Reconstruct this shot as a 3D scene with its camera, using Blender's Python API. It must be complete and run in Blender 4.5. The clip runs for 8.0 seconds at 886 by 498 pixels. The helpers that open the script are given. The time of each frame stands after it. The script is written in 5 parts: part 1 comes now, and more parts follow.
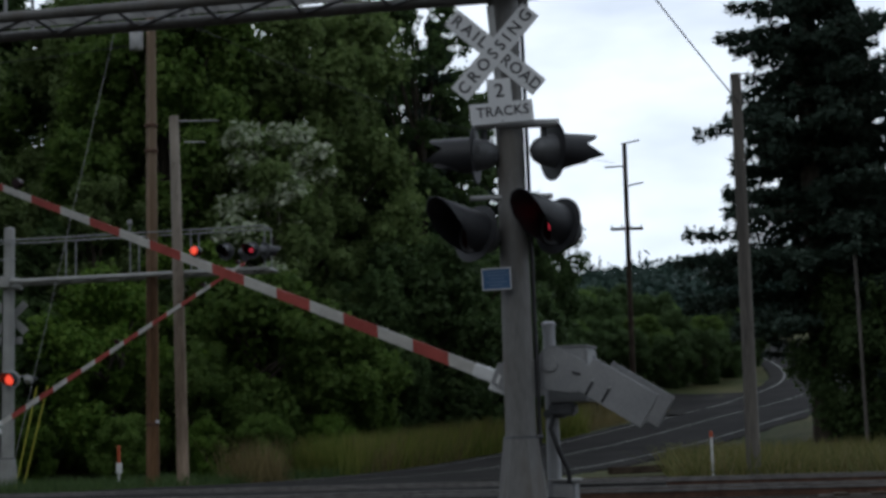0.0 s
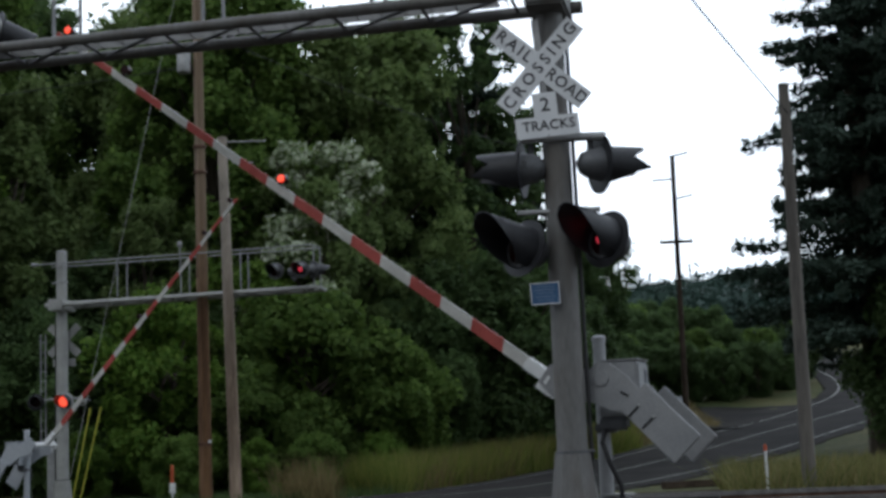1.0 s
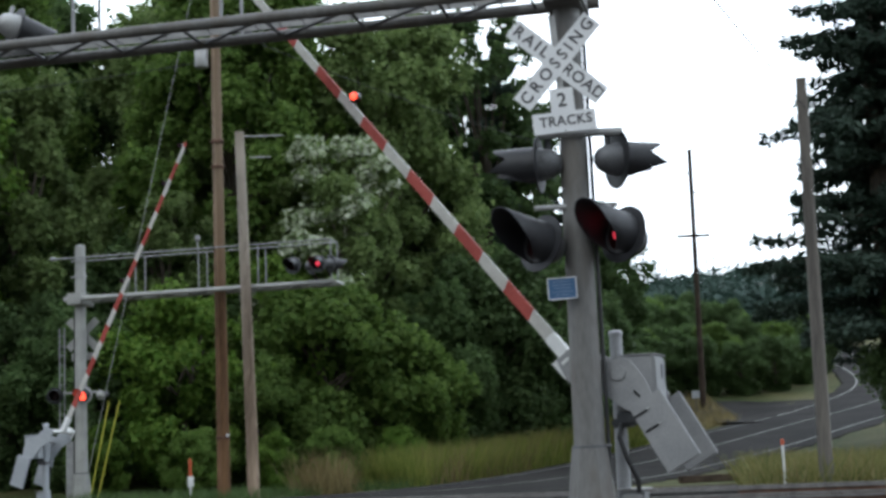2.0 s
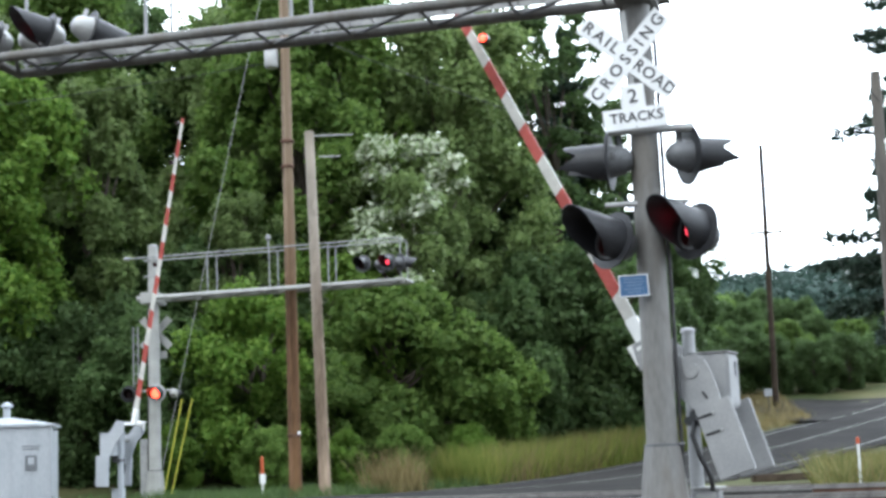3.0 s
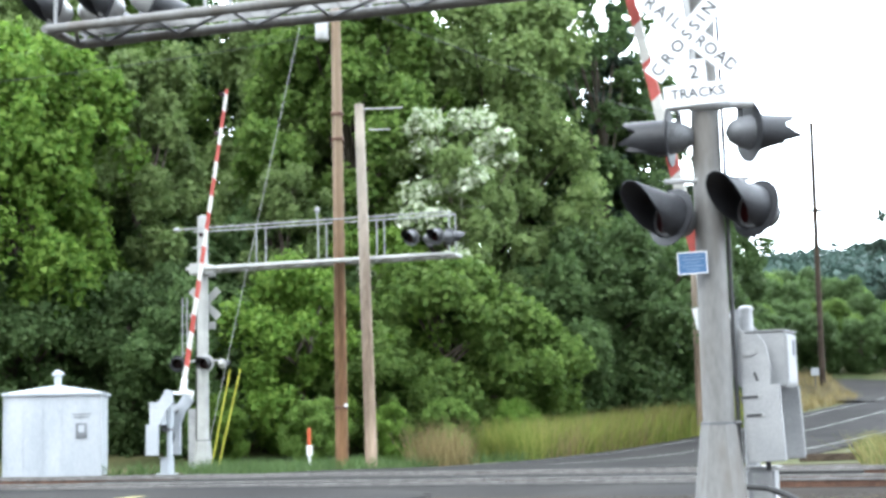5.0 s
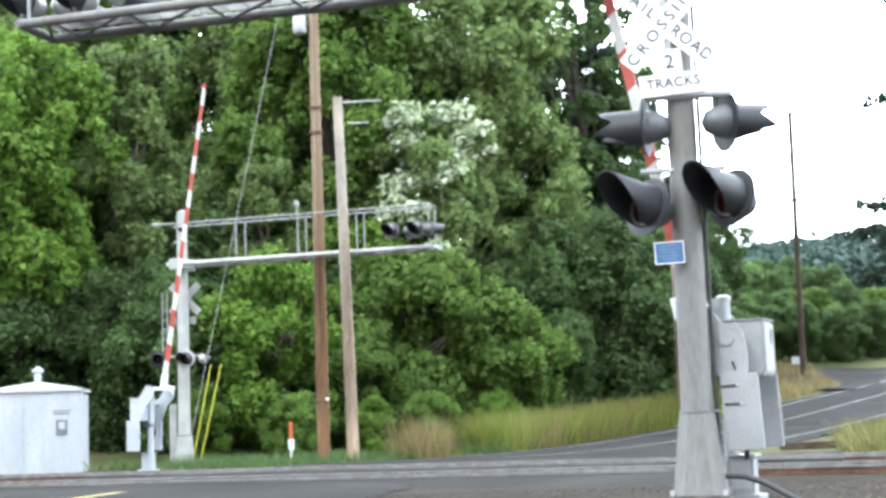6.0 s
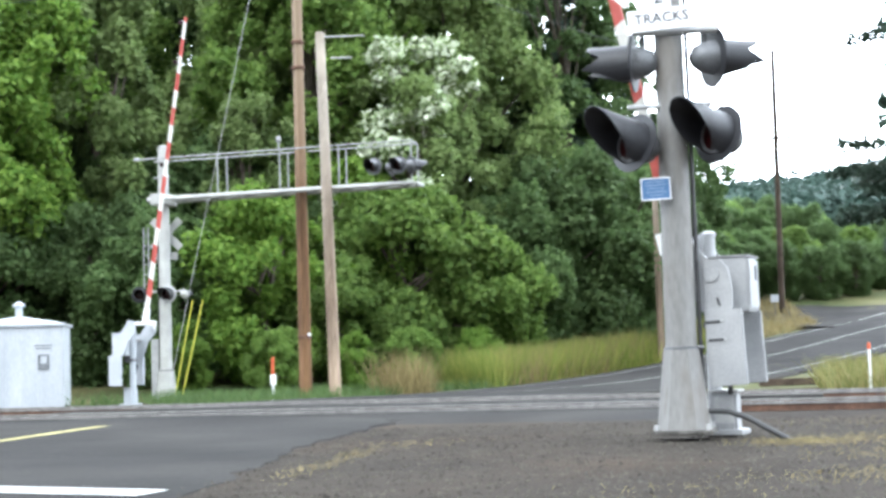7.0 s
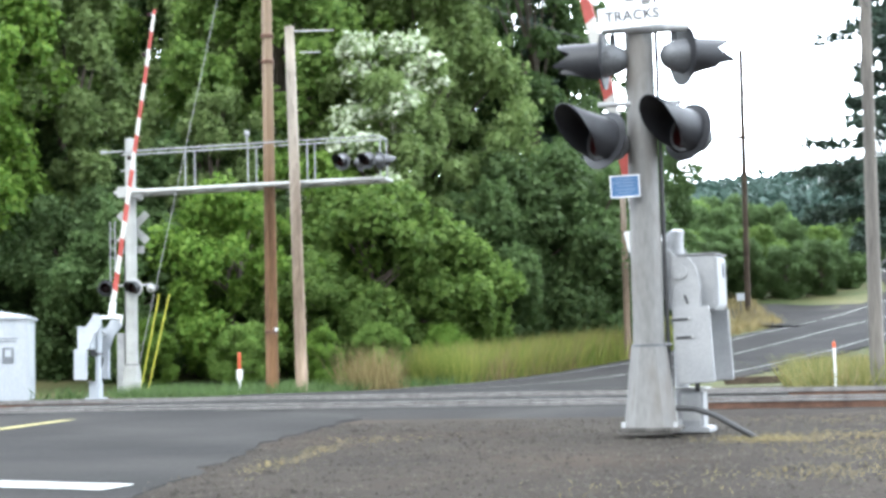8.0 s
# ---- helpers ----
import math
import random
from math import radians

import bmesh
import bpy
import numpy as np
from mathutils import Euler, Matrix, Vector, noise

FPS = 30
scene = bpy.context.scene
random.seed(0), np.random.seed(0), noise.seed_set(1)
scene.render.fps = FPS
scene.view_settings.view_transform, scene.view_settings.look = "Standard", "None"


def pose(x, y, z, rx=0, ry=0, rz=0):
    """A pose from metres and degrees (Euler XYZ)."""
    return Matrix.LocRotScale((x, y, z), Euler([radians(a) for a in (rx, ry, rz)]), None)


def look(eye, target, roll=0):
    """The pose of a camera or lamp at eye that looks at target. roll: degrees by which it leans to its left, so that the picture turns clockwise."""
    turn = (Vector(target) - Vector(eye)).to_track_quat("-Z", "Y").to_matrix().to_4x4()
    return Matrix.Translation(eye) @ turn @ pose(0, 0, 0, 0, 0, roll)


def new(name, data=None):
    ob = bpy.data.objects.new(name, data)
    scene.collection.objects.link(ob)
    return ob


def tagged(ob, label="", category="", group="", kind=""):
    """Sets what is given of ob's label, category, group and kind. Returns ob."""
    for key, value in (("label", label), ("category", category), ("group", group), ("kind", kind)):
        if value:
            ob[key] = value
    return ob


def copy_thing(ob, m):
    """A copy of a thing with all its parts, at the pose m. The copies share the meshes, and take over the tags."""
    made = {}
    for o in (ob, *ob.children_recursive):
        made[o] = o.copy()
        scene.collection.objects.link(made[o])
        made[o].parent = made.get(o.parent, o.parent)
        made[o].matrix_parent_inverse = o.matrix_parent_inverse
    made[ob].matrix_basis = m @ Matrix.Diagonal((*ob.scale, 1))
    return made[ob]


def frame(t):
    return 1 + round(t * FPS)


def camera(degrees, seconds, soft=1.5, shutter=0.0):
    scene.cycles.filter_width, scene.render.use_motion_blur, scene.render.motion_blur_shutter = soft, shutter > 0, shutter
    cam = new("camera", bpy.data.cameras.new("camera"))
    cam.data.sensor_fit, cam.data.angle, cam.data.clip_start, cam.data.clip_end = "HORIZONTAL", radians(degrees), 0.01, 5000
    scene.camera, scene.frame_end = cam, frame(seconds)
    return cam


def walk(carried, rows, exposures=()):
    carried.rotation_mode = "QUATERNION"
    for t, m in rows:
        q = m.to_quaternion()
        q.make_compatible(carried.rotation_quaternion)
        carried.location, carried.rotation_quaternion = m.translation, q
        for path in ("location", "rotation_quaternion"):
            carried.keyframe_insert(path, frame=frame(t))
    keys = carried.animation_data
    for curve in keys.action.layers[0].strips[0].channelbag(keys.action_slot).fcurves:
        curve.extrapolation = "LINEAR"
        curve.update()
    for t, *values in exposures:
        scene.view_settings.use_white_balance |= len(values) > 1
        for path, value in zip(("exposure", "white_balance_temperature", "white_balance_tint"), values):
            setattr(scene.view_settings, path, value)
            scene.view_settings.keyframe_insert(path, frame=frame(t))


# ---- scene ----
cam = camera(34.11, 8.0, soft=3.2)
EXPOSURES = [(0, -2.85, 5900, 8), (0.5, -2.65, 5900, 8), (1.2, -2.1, 5900, 7), (2.3, -1.1, 5950, 6), (3.0, -0.3, 5950, 6), (3.5, 0.27, 5950, 6), (4.5, 0.52, 5950, 6), (8, 0.6, 5980, 7)]
PATH = [
    (0, (1.509, -0.094, 1.005), (1.5203, 1.8887, 1.2666), -1.80),
    (0.5, (1.510, -0.112, 1.000), (1.5208, 1.8686, 1.2754), -2.88),
    (1, (1.517, -0.066, 0.996), (1.4618, 1.9129, 1.2831), -2.47),
    (1.2, (1.529, -0.080, 1.000), (1.4504, 1.8966, 1.2955), -2.57),
    (2.3, (1.510, -0.127, 1.002), (1.4293, 1.8521, 1.2780), -2.29),
    (2.5, (1.512, -0.127, 0.998), (1.3982, 1.8485, 1.2877), -2.78),
    (3, (1.493, -0.113, 1.001), (1.3193, 1.8597, 1.2819), -2.28),
    (3.5, (1.390, -0.144, 1.005), (1.1453, 1.8253, 1.2499), -2.60),
    (4, (1.293, -0.135, 0.995), (1.1440, 1.8503, 1.1871), -3.37),
    (4.5, (1.313, -0.110, 1.011), (1.1130, 1.8616, 1.2783), -1.13),
    (4.7, (1.325, -0.106, 1.014), (1.1028, 1.8662, 1.2603), -0.97),
    (5.8, (1.366, -0.096, 1.006), (1.1358, 1.8747, 1.2558), -2.19),
    (6, (1.381, -0.079, 1.004), (1.1710, 1.8953, 1.2408), -2.00),
    (6.5, (1.375, -0.072, 0.996), (1.1308, 1.9024, 1.1995), -1.72),
    (7, (1.311, -0.064, 0.987), (1.1248, 1.9214, 1.1363), -1.81),
    (7.5, (1.271, -0.101, 0.978), (1.1383, 1.8846, 1.1744), -1.47),
    (8, (1.294, -0.048, 0.982), (1.1523, 1.9414, 1.1249), -1.42),
]
walk(cam, [(t, look(eye, target, roll)) for t, eye, target, roll in PATH], exposures=EXPOSURES)

# ---- world, sun ----
SUN_ELEV, SUN_ROT = 40, 205
world = bpy.data.worlds.new("overcast_sky")
scene.world = world
world.use_nodes = True
wn, wl = world.node_tree.nodes, world.node_tree.links
wn.clear()
w_out, w_bg, w_sky = wn.new("ShaderNodeOutputWorld"), wn.new("ShaderNodeBackground"), wn.new("ShaderNodeTexSky")
w_sky.sky_type, w_sky.sun_disc = "NISHITA", False
w_sky.sun_elevation, w_sky.sun_rotation = radians(SUN_ELEV), radians(SUN_ROT)
w_co, w_noise, w_ramp, w_mix = wn.new("ShaderNodeTexCoord"), wn.new("ShaderNodeTexNoise"), wn.new("ShaderNodeValToRGB"), wn.new("ShaderNodeMixRGB")
w_map = wn.new("ShaderNodeMapping")
w_map.inputs["Scale"].default_value = (3, 3, 9)
w_noise.inputs["Scale"].default_value, w_noise.inputs["Detail"].default_value = 1.6, 5
w_ramp.color_ramp.elements[0].position, w_ramp.color_ramp.elements[0].color = 0.32, (9.0, 9.5, 10.4, 1)
w_ramp.color_ramp.elements[1].position, w_ramp.color_ramp.elements[1].color = 0.62, (14.5, 14.8, 15.2, 1)
w_mix.inputs[0].default_value = 0.88
wl.new(w_co.outputs["Generated"], w_map.inputs["Vector"])
wl.new(w_map.outputs["Vector"], w_noise.inputs["Vector"])
wl.new(w_noise.outputs["Fac"], w_ramp.inputs["Fac"])
wl.new(w_sky.outputs["Color"], w_mix.inputs[1])
wl.new(w_ramp.outputs["Color"], w_mix.inputs[2])
w_dot, w_rng, w_mul = wn.new("ShaderNodeVectorMath"), wn.new("ShaderNodeMapRange"), wn.new("ShaderNodeMixRGB")
w_dot.operation, w_mul.blend_type = "DOT_PRODUCT", "MULTIPLY"
w_dot.inputs[1].default_value = (0.25, 0.92, 0.3)
w_rng.inputs["From Min"].default_value, w_rng.inputs["From Max"].default_value = -0.6, 1.0
w_rng.inputs["To Min"].default_value, w_rng.inputs["To Max"].default_value = 0.85, 3.9
w_mul.inputs[0].default_value = 1.0
wl.new(w_co.outputs["Generated"], w_dot.inputs[0])
wl.new(w_dot.outputs["Value"], w_rng.inputs["Value"])
wl.new(w_mix.outputs["Color"], w_mul.inputs[1])
wl.new(w_rng.outputs["Result"], w_mul.inputs[2])
wl.new(w_mul.outputs["Color"], w_bg.inputs["Color"])
w_bg.inputs["Strength"].default_value = 0.15
wl.new(w_bg.outputs["Background"], w_out.inputs["Surface"])

sun = new("sun", bpy.data.lights.new("sun", "SUN"))
sun.data.energy, sun.data.angle, sun.data.color = 1.7, radians(40), (1.0, 0.96, 0.9)
sun.matrix_world = look((-18, -38, 36), (0, 0, 0))


# ---- materials ----
def material(name, low, high, rough=0.7, scale=6.0, metal=0.0, bump=0.15, fine=60.0, rand=0.0, stretch=(1, 1, 1), space="Object", spec=0.5, bleach=None, stain=None):
    """A two-scale noise material: patches and grain."""
    m = bpy.data.materials.new(name)
    m.use_nodes = True
    n, l = m.node_tree.nodes, m.node_tree.links
    b = n["Principled BSDF"]
    co, mp = n.new("ShaderNodeTexCoord"), n.new("ShaderNodeMapping")
    mp.inputs["Scale"].default_value = stretch
    l.new(co.outputs[space], mp.inputs["Vector"])
    big, small, ramp = n.new("ShaderNodeTexNoise"), n.new("ShaderNodeTexNoise"), n.new("ShaderNodeValToRGB")
    big.inputs["Scale"].default_value, big.inputs["Detail"].default_value = scale, 6
    small.inputs["Scale"].default_value, small.inputs["Detail"].default_value = fine, 3
    l.new(mp.outputs["Vector"], big.inputs["Vector"])
    l.new(mp.outputs["Vector"], small.inputs["Vector"])
    mix = n.new("ShaderNodeMath")
    mix.operation = "MULTIPLY_ADD"
    mix.inputs[1].default_value = 0.4
    l.new(small.outputs["Fac"], mix.inputs[0])
    half = n.new("ShaderNodeMath")
    half.operation = "MULTIPLY"
    half.inputs[1].default_value = 0.6
    l.new(big.outputs["Fac"], half.inputs[0])
    l.new(half.outputs[0], mix.inputs[2])
    ramp.color_ramp.elements[0].position, ramp.color_ramp.elements[0].color = 0.36, (*low, 1)
    ramp.color_ramp.elements[1].position, ramp.color_ramp.elements[1].color = 0.64, (*high, 1)
    l.new(mix.outputs[0], ramp.inputs["Fac"])
    colour = ramp.outputs["Color"]
    if rand:
        info, hsv = n.new("ShaderNodeObjectInfo"), n.new("ShaderNodeHueSaturation")
        scale_r = n.new("ShaderNodeMapRange")
        scale_r.inputs["To Min"].default_value, scale_r.inputs["To Max"].default_value = 1 - rand, 1 + rand
        l.new(info.outputs["Random"], scale_r.inputs["Value"])
        l.new(scale_r.outputs["Result"], hsv.inputs["Value"])
        l.new(colour, hsv.inputs["Color"])
        colour = hsv.outputs["Color"]
    if stain:
        size, tone, reach = stain
        blot, edge, dye = n.new("ShaderNodeTexNoise"), n.new("ShaderNodeMapRange"), n.new("ShaderNodeMixRGB")
        blot.inputs["Scale"].default_value, blot.inputs["Detail"].default_value = size, 7
        l.new(mp.outputs["Vector"], blot.inputs["Vector"])
        edge.inputs["From Min"].default_value, edge.inputs["From Max"].default_value, edge.inputs["To Max"].default_value = 0.48, 0.64, reach
        l.new(blot.outputs["Fac"], edge.inputs["Value"])
        l.new(edge.outputs["Result"], dye.inputs[0])
        l.new(colour, dye.inputs[1])
        dye.inputs[2].default_value = (*tone, 1)
        colour = dye.outputs["Color"]
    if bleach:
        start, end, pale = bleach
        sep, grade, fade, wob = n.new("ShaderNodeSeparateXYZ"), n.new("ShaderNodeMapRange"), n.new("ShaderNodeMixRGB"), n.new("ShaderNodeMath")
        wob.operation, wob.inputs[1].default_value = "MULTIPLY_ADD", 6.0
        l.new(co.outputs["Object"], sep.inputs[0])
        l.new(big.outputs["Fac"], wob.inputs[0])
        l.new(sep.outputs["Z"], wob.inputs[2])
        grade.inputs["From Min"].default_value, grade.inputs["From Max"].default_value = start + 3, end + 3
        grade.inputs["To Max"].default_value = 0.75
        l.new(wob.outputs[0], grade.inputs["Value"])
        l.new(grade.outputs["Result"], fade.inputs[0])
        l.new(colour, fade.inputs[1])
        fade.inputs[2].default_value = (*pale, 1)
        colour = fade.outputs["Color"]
    l.new(colour, b.inputs["Base Color"])
    b.inputs["Roughness"].default_value, b.inputs["Metallic"].default_value = rough, metal
    b.inputs["Specular IOR Level"].default_value = spec
    if bump:
        bp = n.new("ShaderNodeBump")
        bp.inputs["Strength"].default_value, bp.inputs["Distance"].default_value = bump, 0.02
        l.new(mix.outputs[0], bp.inputs["Height"])
        l.new(bp.outputs["Normal"], b.inputs["Normal"])
    return m


def leaf_material(name, dark, light, through_light=0.35, rand=0.25):
    m = bpy.data.materials.new(name)
    m.use_nodes = True
    n, l = m.node_tree.nodes, m.node_tree.links
    b, out = n["Principled BSDF"], n["Material Output"]
    geo, ramp, info, hsv = n.new("ShaderNodeNewGeometry"), n.new("ShaderNodeValToRGB"), n.new("ShaderNodeObjectInfo"), n.new("ShaderNodeHueSaturation")
    ramp.color_ramp.elements[0].color, ramp.color_ramp.elements[1].color = (*dark, 1), (*light, 1)
    l.new(geo.outputs["Random Per Island"], ramp.inputs["Fac"])
    rng = n.new("ShaderNodeMapRange")
    rng.inputs["To Min"].default_value, rng.inputs["To Max"].default_value = 1 - rand, 1 + rand
    l.new(info.outputs["Random"], rng.inputs["Value"])
    l.new(rng.outputs["Result"], hsv.inputs["Value"])
    l.new(ramp.outputs["Color"], hsv.inputs["Color"])
    tr, mx = n.new("ShaderNodeBsdfTranslucent"), n.new("ShaderNodeMixShader")
    mx.inputs[0].default_value = through_light
    l.new(hsv.outputs["Color"], b.inputs["Base Color"])
    l.new(hsv.outputs["Color"], tr.inputs["Color"])
    b.inputs["Roughness"].default_value = 0.65
    b.inputs["Specular IOR Level"].default_value = 0.2
    l.new(b.outputs[0], mx.inputs[1])
    l.new(tr.outputs[0], mx.inputs[2])
    l.new(mx.outputs[0], out.inputs["Surface"])
    return m


def glow_material(name, colour, strength):
    m = bpy.data.materials.new(name)
    m.use_nodes = True
    b = m.node_tree.nodes["Principled BSDF"]
    b.inputs["Base Color"].default_value = (0.3, 0.01, 0.01, 1)
    b.inputs["Emission Color"].default_value, b.inputs["Emission Strength"].default_value = (*colour, 1), strength
    return m


ASPHALT = material("asphalt", (0.016, 0.0155, 0.0155), (0.039, 0.037, 0.034), 0.9, 0.3, bump=0.4, fine=25, spec=0.05, stain=(0.35, (0.018, 0.0172, 0.016), 0.6))
GRAVEL = material("gravel", (0.0150, 0.0122, 0.0098), (0.037, 0.0305, 0.0238), 0.95, 0.32, bump=0.5, fine=14, spec=0.06, stain=(0.22, (0.044, 0.031, 0.021), 0.7))
SOIL = material("soil_and_grass", (0.035, 0.05, 0.016), (0.11, 0.10, 0.045), 0.95, 0.25, bump=0.8, fine=6, spec=0.15)
ALU = material("cast_aluminium", (0.128, 0.125, 0.118), (0.205, 0.201, 0.191), 0.6, 1.6, 0.1, 0.1, 25, stretch=(1, 1, 0.3), stain=(4.0, (0.115, 0.098, 0.08), 0.55))
GALV = material("galvanised_steel", (0.30, 0.30, 0.30), (0.46, 0.46, 0.45), 0.5, 5, 0.4, 0.1, 50)
SILVER = material("silver_paint", (0.24, 0.245, 0.25), (0.33, 0.33, 0.33), 0.5, 3, 0.1, 0.06, 40)
WHITE = material("white_paint", (0.68, 0.69, 0.68), (0.82, 0.82, 0.8), 0.5, 3, 0, 0.06, 40)
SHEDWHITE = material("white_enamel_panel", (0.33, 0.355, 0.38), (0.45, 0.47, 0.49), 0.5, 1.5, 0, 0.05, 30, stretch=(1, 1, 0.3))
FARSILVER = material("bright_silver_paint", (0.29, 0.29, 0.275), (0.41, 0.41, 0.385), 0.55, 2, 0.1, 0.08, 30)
SIGNWHITE = material("reflective_white_sheet", (0.76, 0.77, 0.78), (0.85, 0.85, 0.85), 0.4, 2, 0, 0.02, 60)
ARMWHITE = material("worn_white_stripe", (0.46, 0.45, 0.41), (0.63, 0.615, 0.565), 0.6, 4, 0, 0.1, 40)
ARMRED = material("faded_red_stripe", (0.29, 0.04, 0.028), (0.44, 0.078, 0.058), 0.55, 4, 0, 0.1, 40)
BLACK = material("black_enamel", (0.010, 0.010, 0.012), (0.026, 0.027, 0.031), 0.5, 4, 0, 0.08, 40)
INK = material("black_letter_ink", (0.02, 0.02, 0.022), (0.04, 0.04, 0.042), 0.6, 8, 0, 0, 60)
RUBBER = material("black_cable_rubber", (0.012, 0.012, 0.013), (0.03, 0.03, 0.03), 0.6, 8, 0, 0.1, 60)
LENS = material("dark_red_lens", (0.010, 0.0012, 0.0012), (0.022, 0.002, 0.002), 0.3, 12, 0, 0.1, 80, spec=0.25)
GLOW = glow_material("lit_red_lens", (1.0, 0.06, 0.10), 2.6)
HOTGLOW = glow_material("lit_orange_red_lens", (1.0, 0.085, 0.04), 7.0)
BLUE = material("blue_sign_sheet", (0.035, 0.095, 0.2), (0.055, 0.13, 0.26), 0.4, 3, 0, 0.02, 40)
PALEBLUE = material("faded_writing", (0.16, 0.23, 0.33), (0.24, 0.31, 0.41), 0.5, 20, 0, 0.0, 60)
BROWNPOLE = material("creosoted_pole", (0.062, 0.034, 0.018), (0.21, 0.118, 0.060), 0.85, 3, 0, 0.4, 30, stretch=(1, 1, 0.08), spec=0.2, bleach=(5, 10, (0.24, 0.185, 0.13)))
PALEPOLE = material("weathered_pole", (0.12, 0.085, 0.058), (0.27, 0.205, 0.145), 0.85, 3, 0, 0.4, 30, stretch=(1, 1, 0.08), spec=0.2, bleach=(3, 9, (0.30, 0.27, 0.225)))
GREYPOLE = material("grey_pole", (0.085, 0.078, 0.07), (0.19, 0.172, 0.15), 0.85, 3, 0, 0.4, 30, stretch=(1, 1, 0.08), spec=0.2)
RUST = material("rusty_rail_web", (0.07, 0.035, 0.022), (0.16, 0.085, 0.055), 0.85, 5, 0, 0.3, 40)
RAILTOP = material("polished_rail_head", (0.12, 0.112, 0.105), (0.24, 0.23, 0.215), 0.55, 5, 0.3, 0.05, 40)
CONCRETE = material("concrete", (0.018, 0.0175, 0.0165), (0.042, 0.040, 0.037), 0.9, 2, 0, 0.3, 30, spec=0.06)
GROUT = material("weathered_grout", (0.045, 0.042, 0.038), (0.15, 0.142, 0.13), 0.9, 5, 0, 0.5, 30, spec=0.1)
BALLAST = material("track_ballast", (0.04, 0.033, 0.028), (0.13, 0.112, 0.095), 0.95, 1.2, 0, 1.0, 14, spec=0.15)
TIE = material("tarred_sleeper", (0.03, 0.022, 0.016), (0.085, 0.064, 0.047), 0.9, 4, 0, 0.4, 30, rand=0.2, spec=0.15)
LINEWHITE = material("worn_road_white", (0.16, 0.16, 0.155), (0.48, 0.48, 0.46), 0.8, 1.5, 0, 0.1, 20, spec=0.2)
FADEDWHITE = material("faded_road_white", (0.16, 0.16, 0.152), (0.40, 0.40, 0.38), 0.85, 0.9, 0, 0.1, 20, spec=0.06)
LINEYELLOW = material("worn_road_yellow", (0.17, 0.15, 0.06), (0.36, 0.32, 0.14), 0.8, 1.5, 0, 0.1, 20, spec=0.2)
YELLOWGUARD = material("yellow_guy_guard", (0.44, 0.44, 0.035), (0.58, 0.57, 0.08), 0.5, 3, 0, 0.05, 30)
ORANGE = material("orange_marker", (0.42, 0.07, 0.02), (0.52, 0.10, 0.035), 0.6, 3, 0, 0.05, 30)
BARK = material("bark", (0.045, 0.035, 0.026), (0.13, 0.105, 0.08), 0.9, 3, 0, 0.6, 20, stretch=(1, 1, 0.25))
GREYPANE = material("grey_window", (0.10, 0.11, 0.12), (0.2, 0.21, 0.22), 0.3, 3, 0, 0.02, 30)
PEBBLE = material("loose_stone", (0.022, 0.020, 0.017), (0.085, 0.076, 0.062), 0.9, 3.0, bump=0.2, fine=30, spec=0.2)
LEAF_MID = leaf_material("maple_leaves", (0.0941, 0.168, 0.0339), (0.188, 0.274, 0.0656), 0.55, 0.2)
LEAF_SOFT = leaf_material("greyish_leaves", (0.13, 0.193, 0.0601), (0.224, 0.293, 0.107), 0.5, 0.1)
LEAF_LIGHT = leaf_material("light_leaves", (0.0924, 0.181, 0.0266), (0.197, 0.297, 0.0544), 0.5, 0.2)
# Darker green trees; the shade under overhanging crowns is coloured in as well.
LEAF_DARK = leaf_material("dark_leaves", (0.0642, 0.114, 0.0368), (0.119, 0.176, 0.0636), 0.5, 0.2)
LEAF_GREY = leaf_material("fir_needles", (0.03, 0.055, 0.036), (0.075, 0.105, 0.08), 0.3)
LEAF_PALE = leaf_material("pale_leaf_undersides", (0.22, 0.30, 0.13), (0.66, 0.69, 0.55), 0.35, 0.05)
GRASS = leaf_material("verge_grass", (0.12, 0.175, 0.032), (0.33, 0.335, 0.09), 0.4, 0.0)
OLIVE = leaf_material("olive_grass", (0.10, 0.115, 0.035), (0.23, 0.215, 0.08), 0.4, 0.0)
DRYGRASS = leaf_material("dry_grass", (0.15, 0.12, 0.05), (0.33, 0.27, 0.13), 0.4, 0.0)
# Blue-green with little contrast: distance haze is mixed into the leaf colour.
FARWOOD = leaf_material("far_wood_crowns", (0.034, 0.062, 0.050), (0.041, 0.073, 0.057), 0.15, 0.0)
LAMPGREY = material("dull_lamp_casting", (0.07, 0.072, 0.075), (0.14, 0.143, 0.15), 0.5, 4, 0.2, 0.1, 40)


# ---- mesh tools ----
def mesh_of(name, bm, mat, smooth=True):
    me = bpy.data.meshes.new(name)
    bm.to_mesh(me)
    bm.free()
    me.materials.append(mat)
    if smooth:
        for p in me.polygons:
            p.use_smooth = True
        me.set_sharp_from_angle(angle=radians(35))
    return me


def part(name, bm, mat, parent, label="", m=None):
    ob = new(name, mesh_of(name, bm, mat))
    ob.parent = parent
    if m is not None:
        ob.matrix_local = m
    return tagged(ob, label) if label else ob


def thing(name, label, category, m=None, group="", kind=""):
    ob = new(name)
    ob.empty_display_size = 0.2
    if m is not None:
        ob.matrix_world = m
    return tagged(ob, label, category, group, kind)


def tube(bm, a, b, r0, r1=None, n=12):
    """A capped cone or cylinder from a to b."""
    a, b = Vector(a), Vector(b)
    d = b - a
    m = Matrix.Translation((a + b) / 2) @ d.to_track_quat("Z", "Y").to_matrix().to_4x4()
    bmesh.ops.create_cone(bm, cap_ends=True, segments=n, radius1=r0, radius2=r0 if r1 is None else r1, depth=d.length, matrix=m)
    return bm


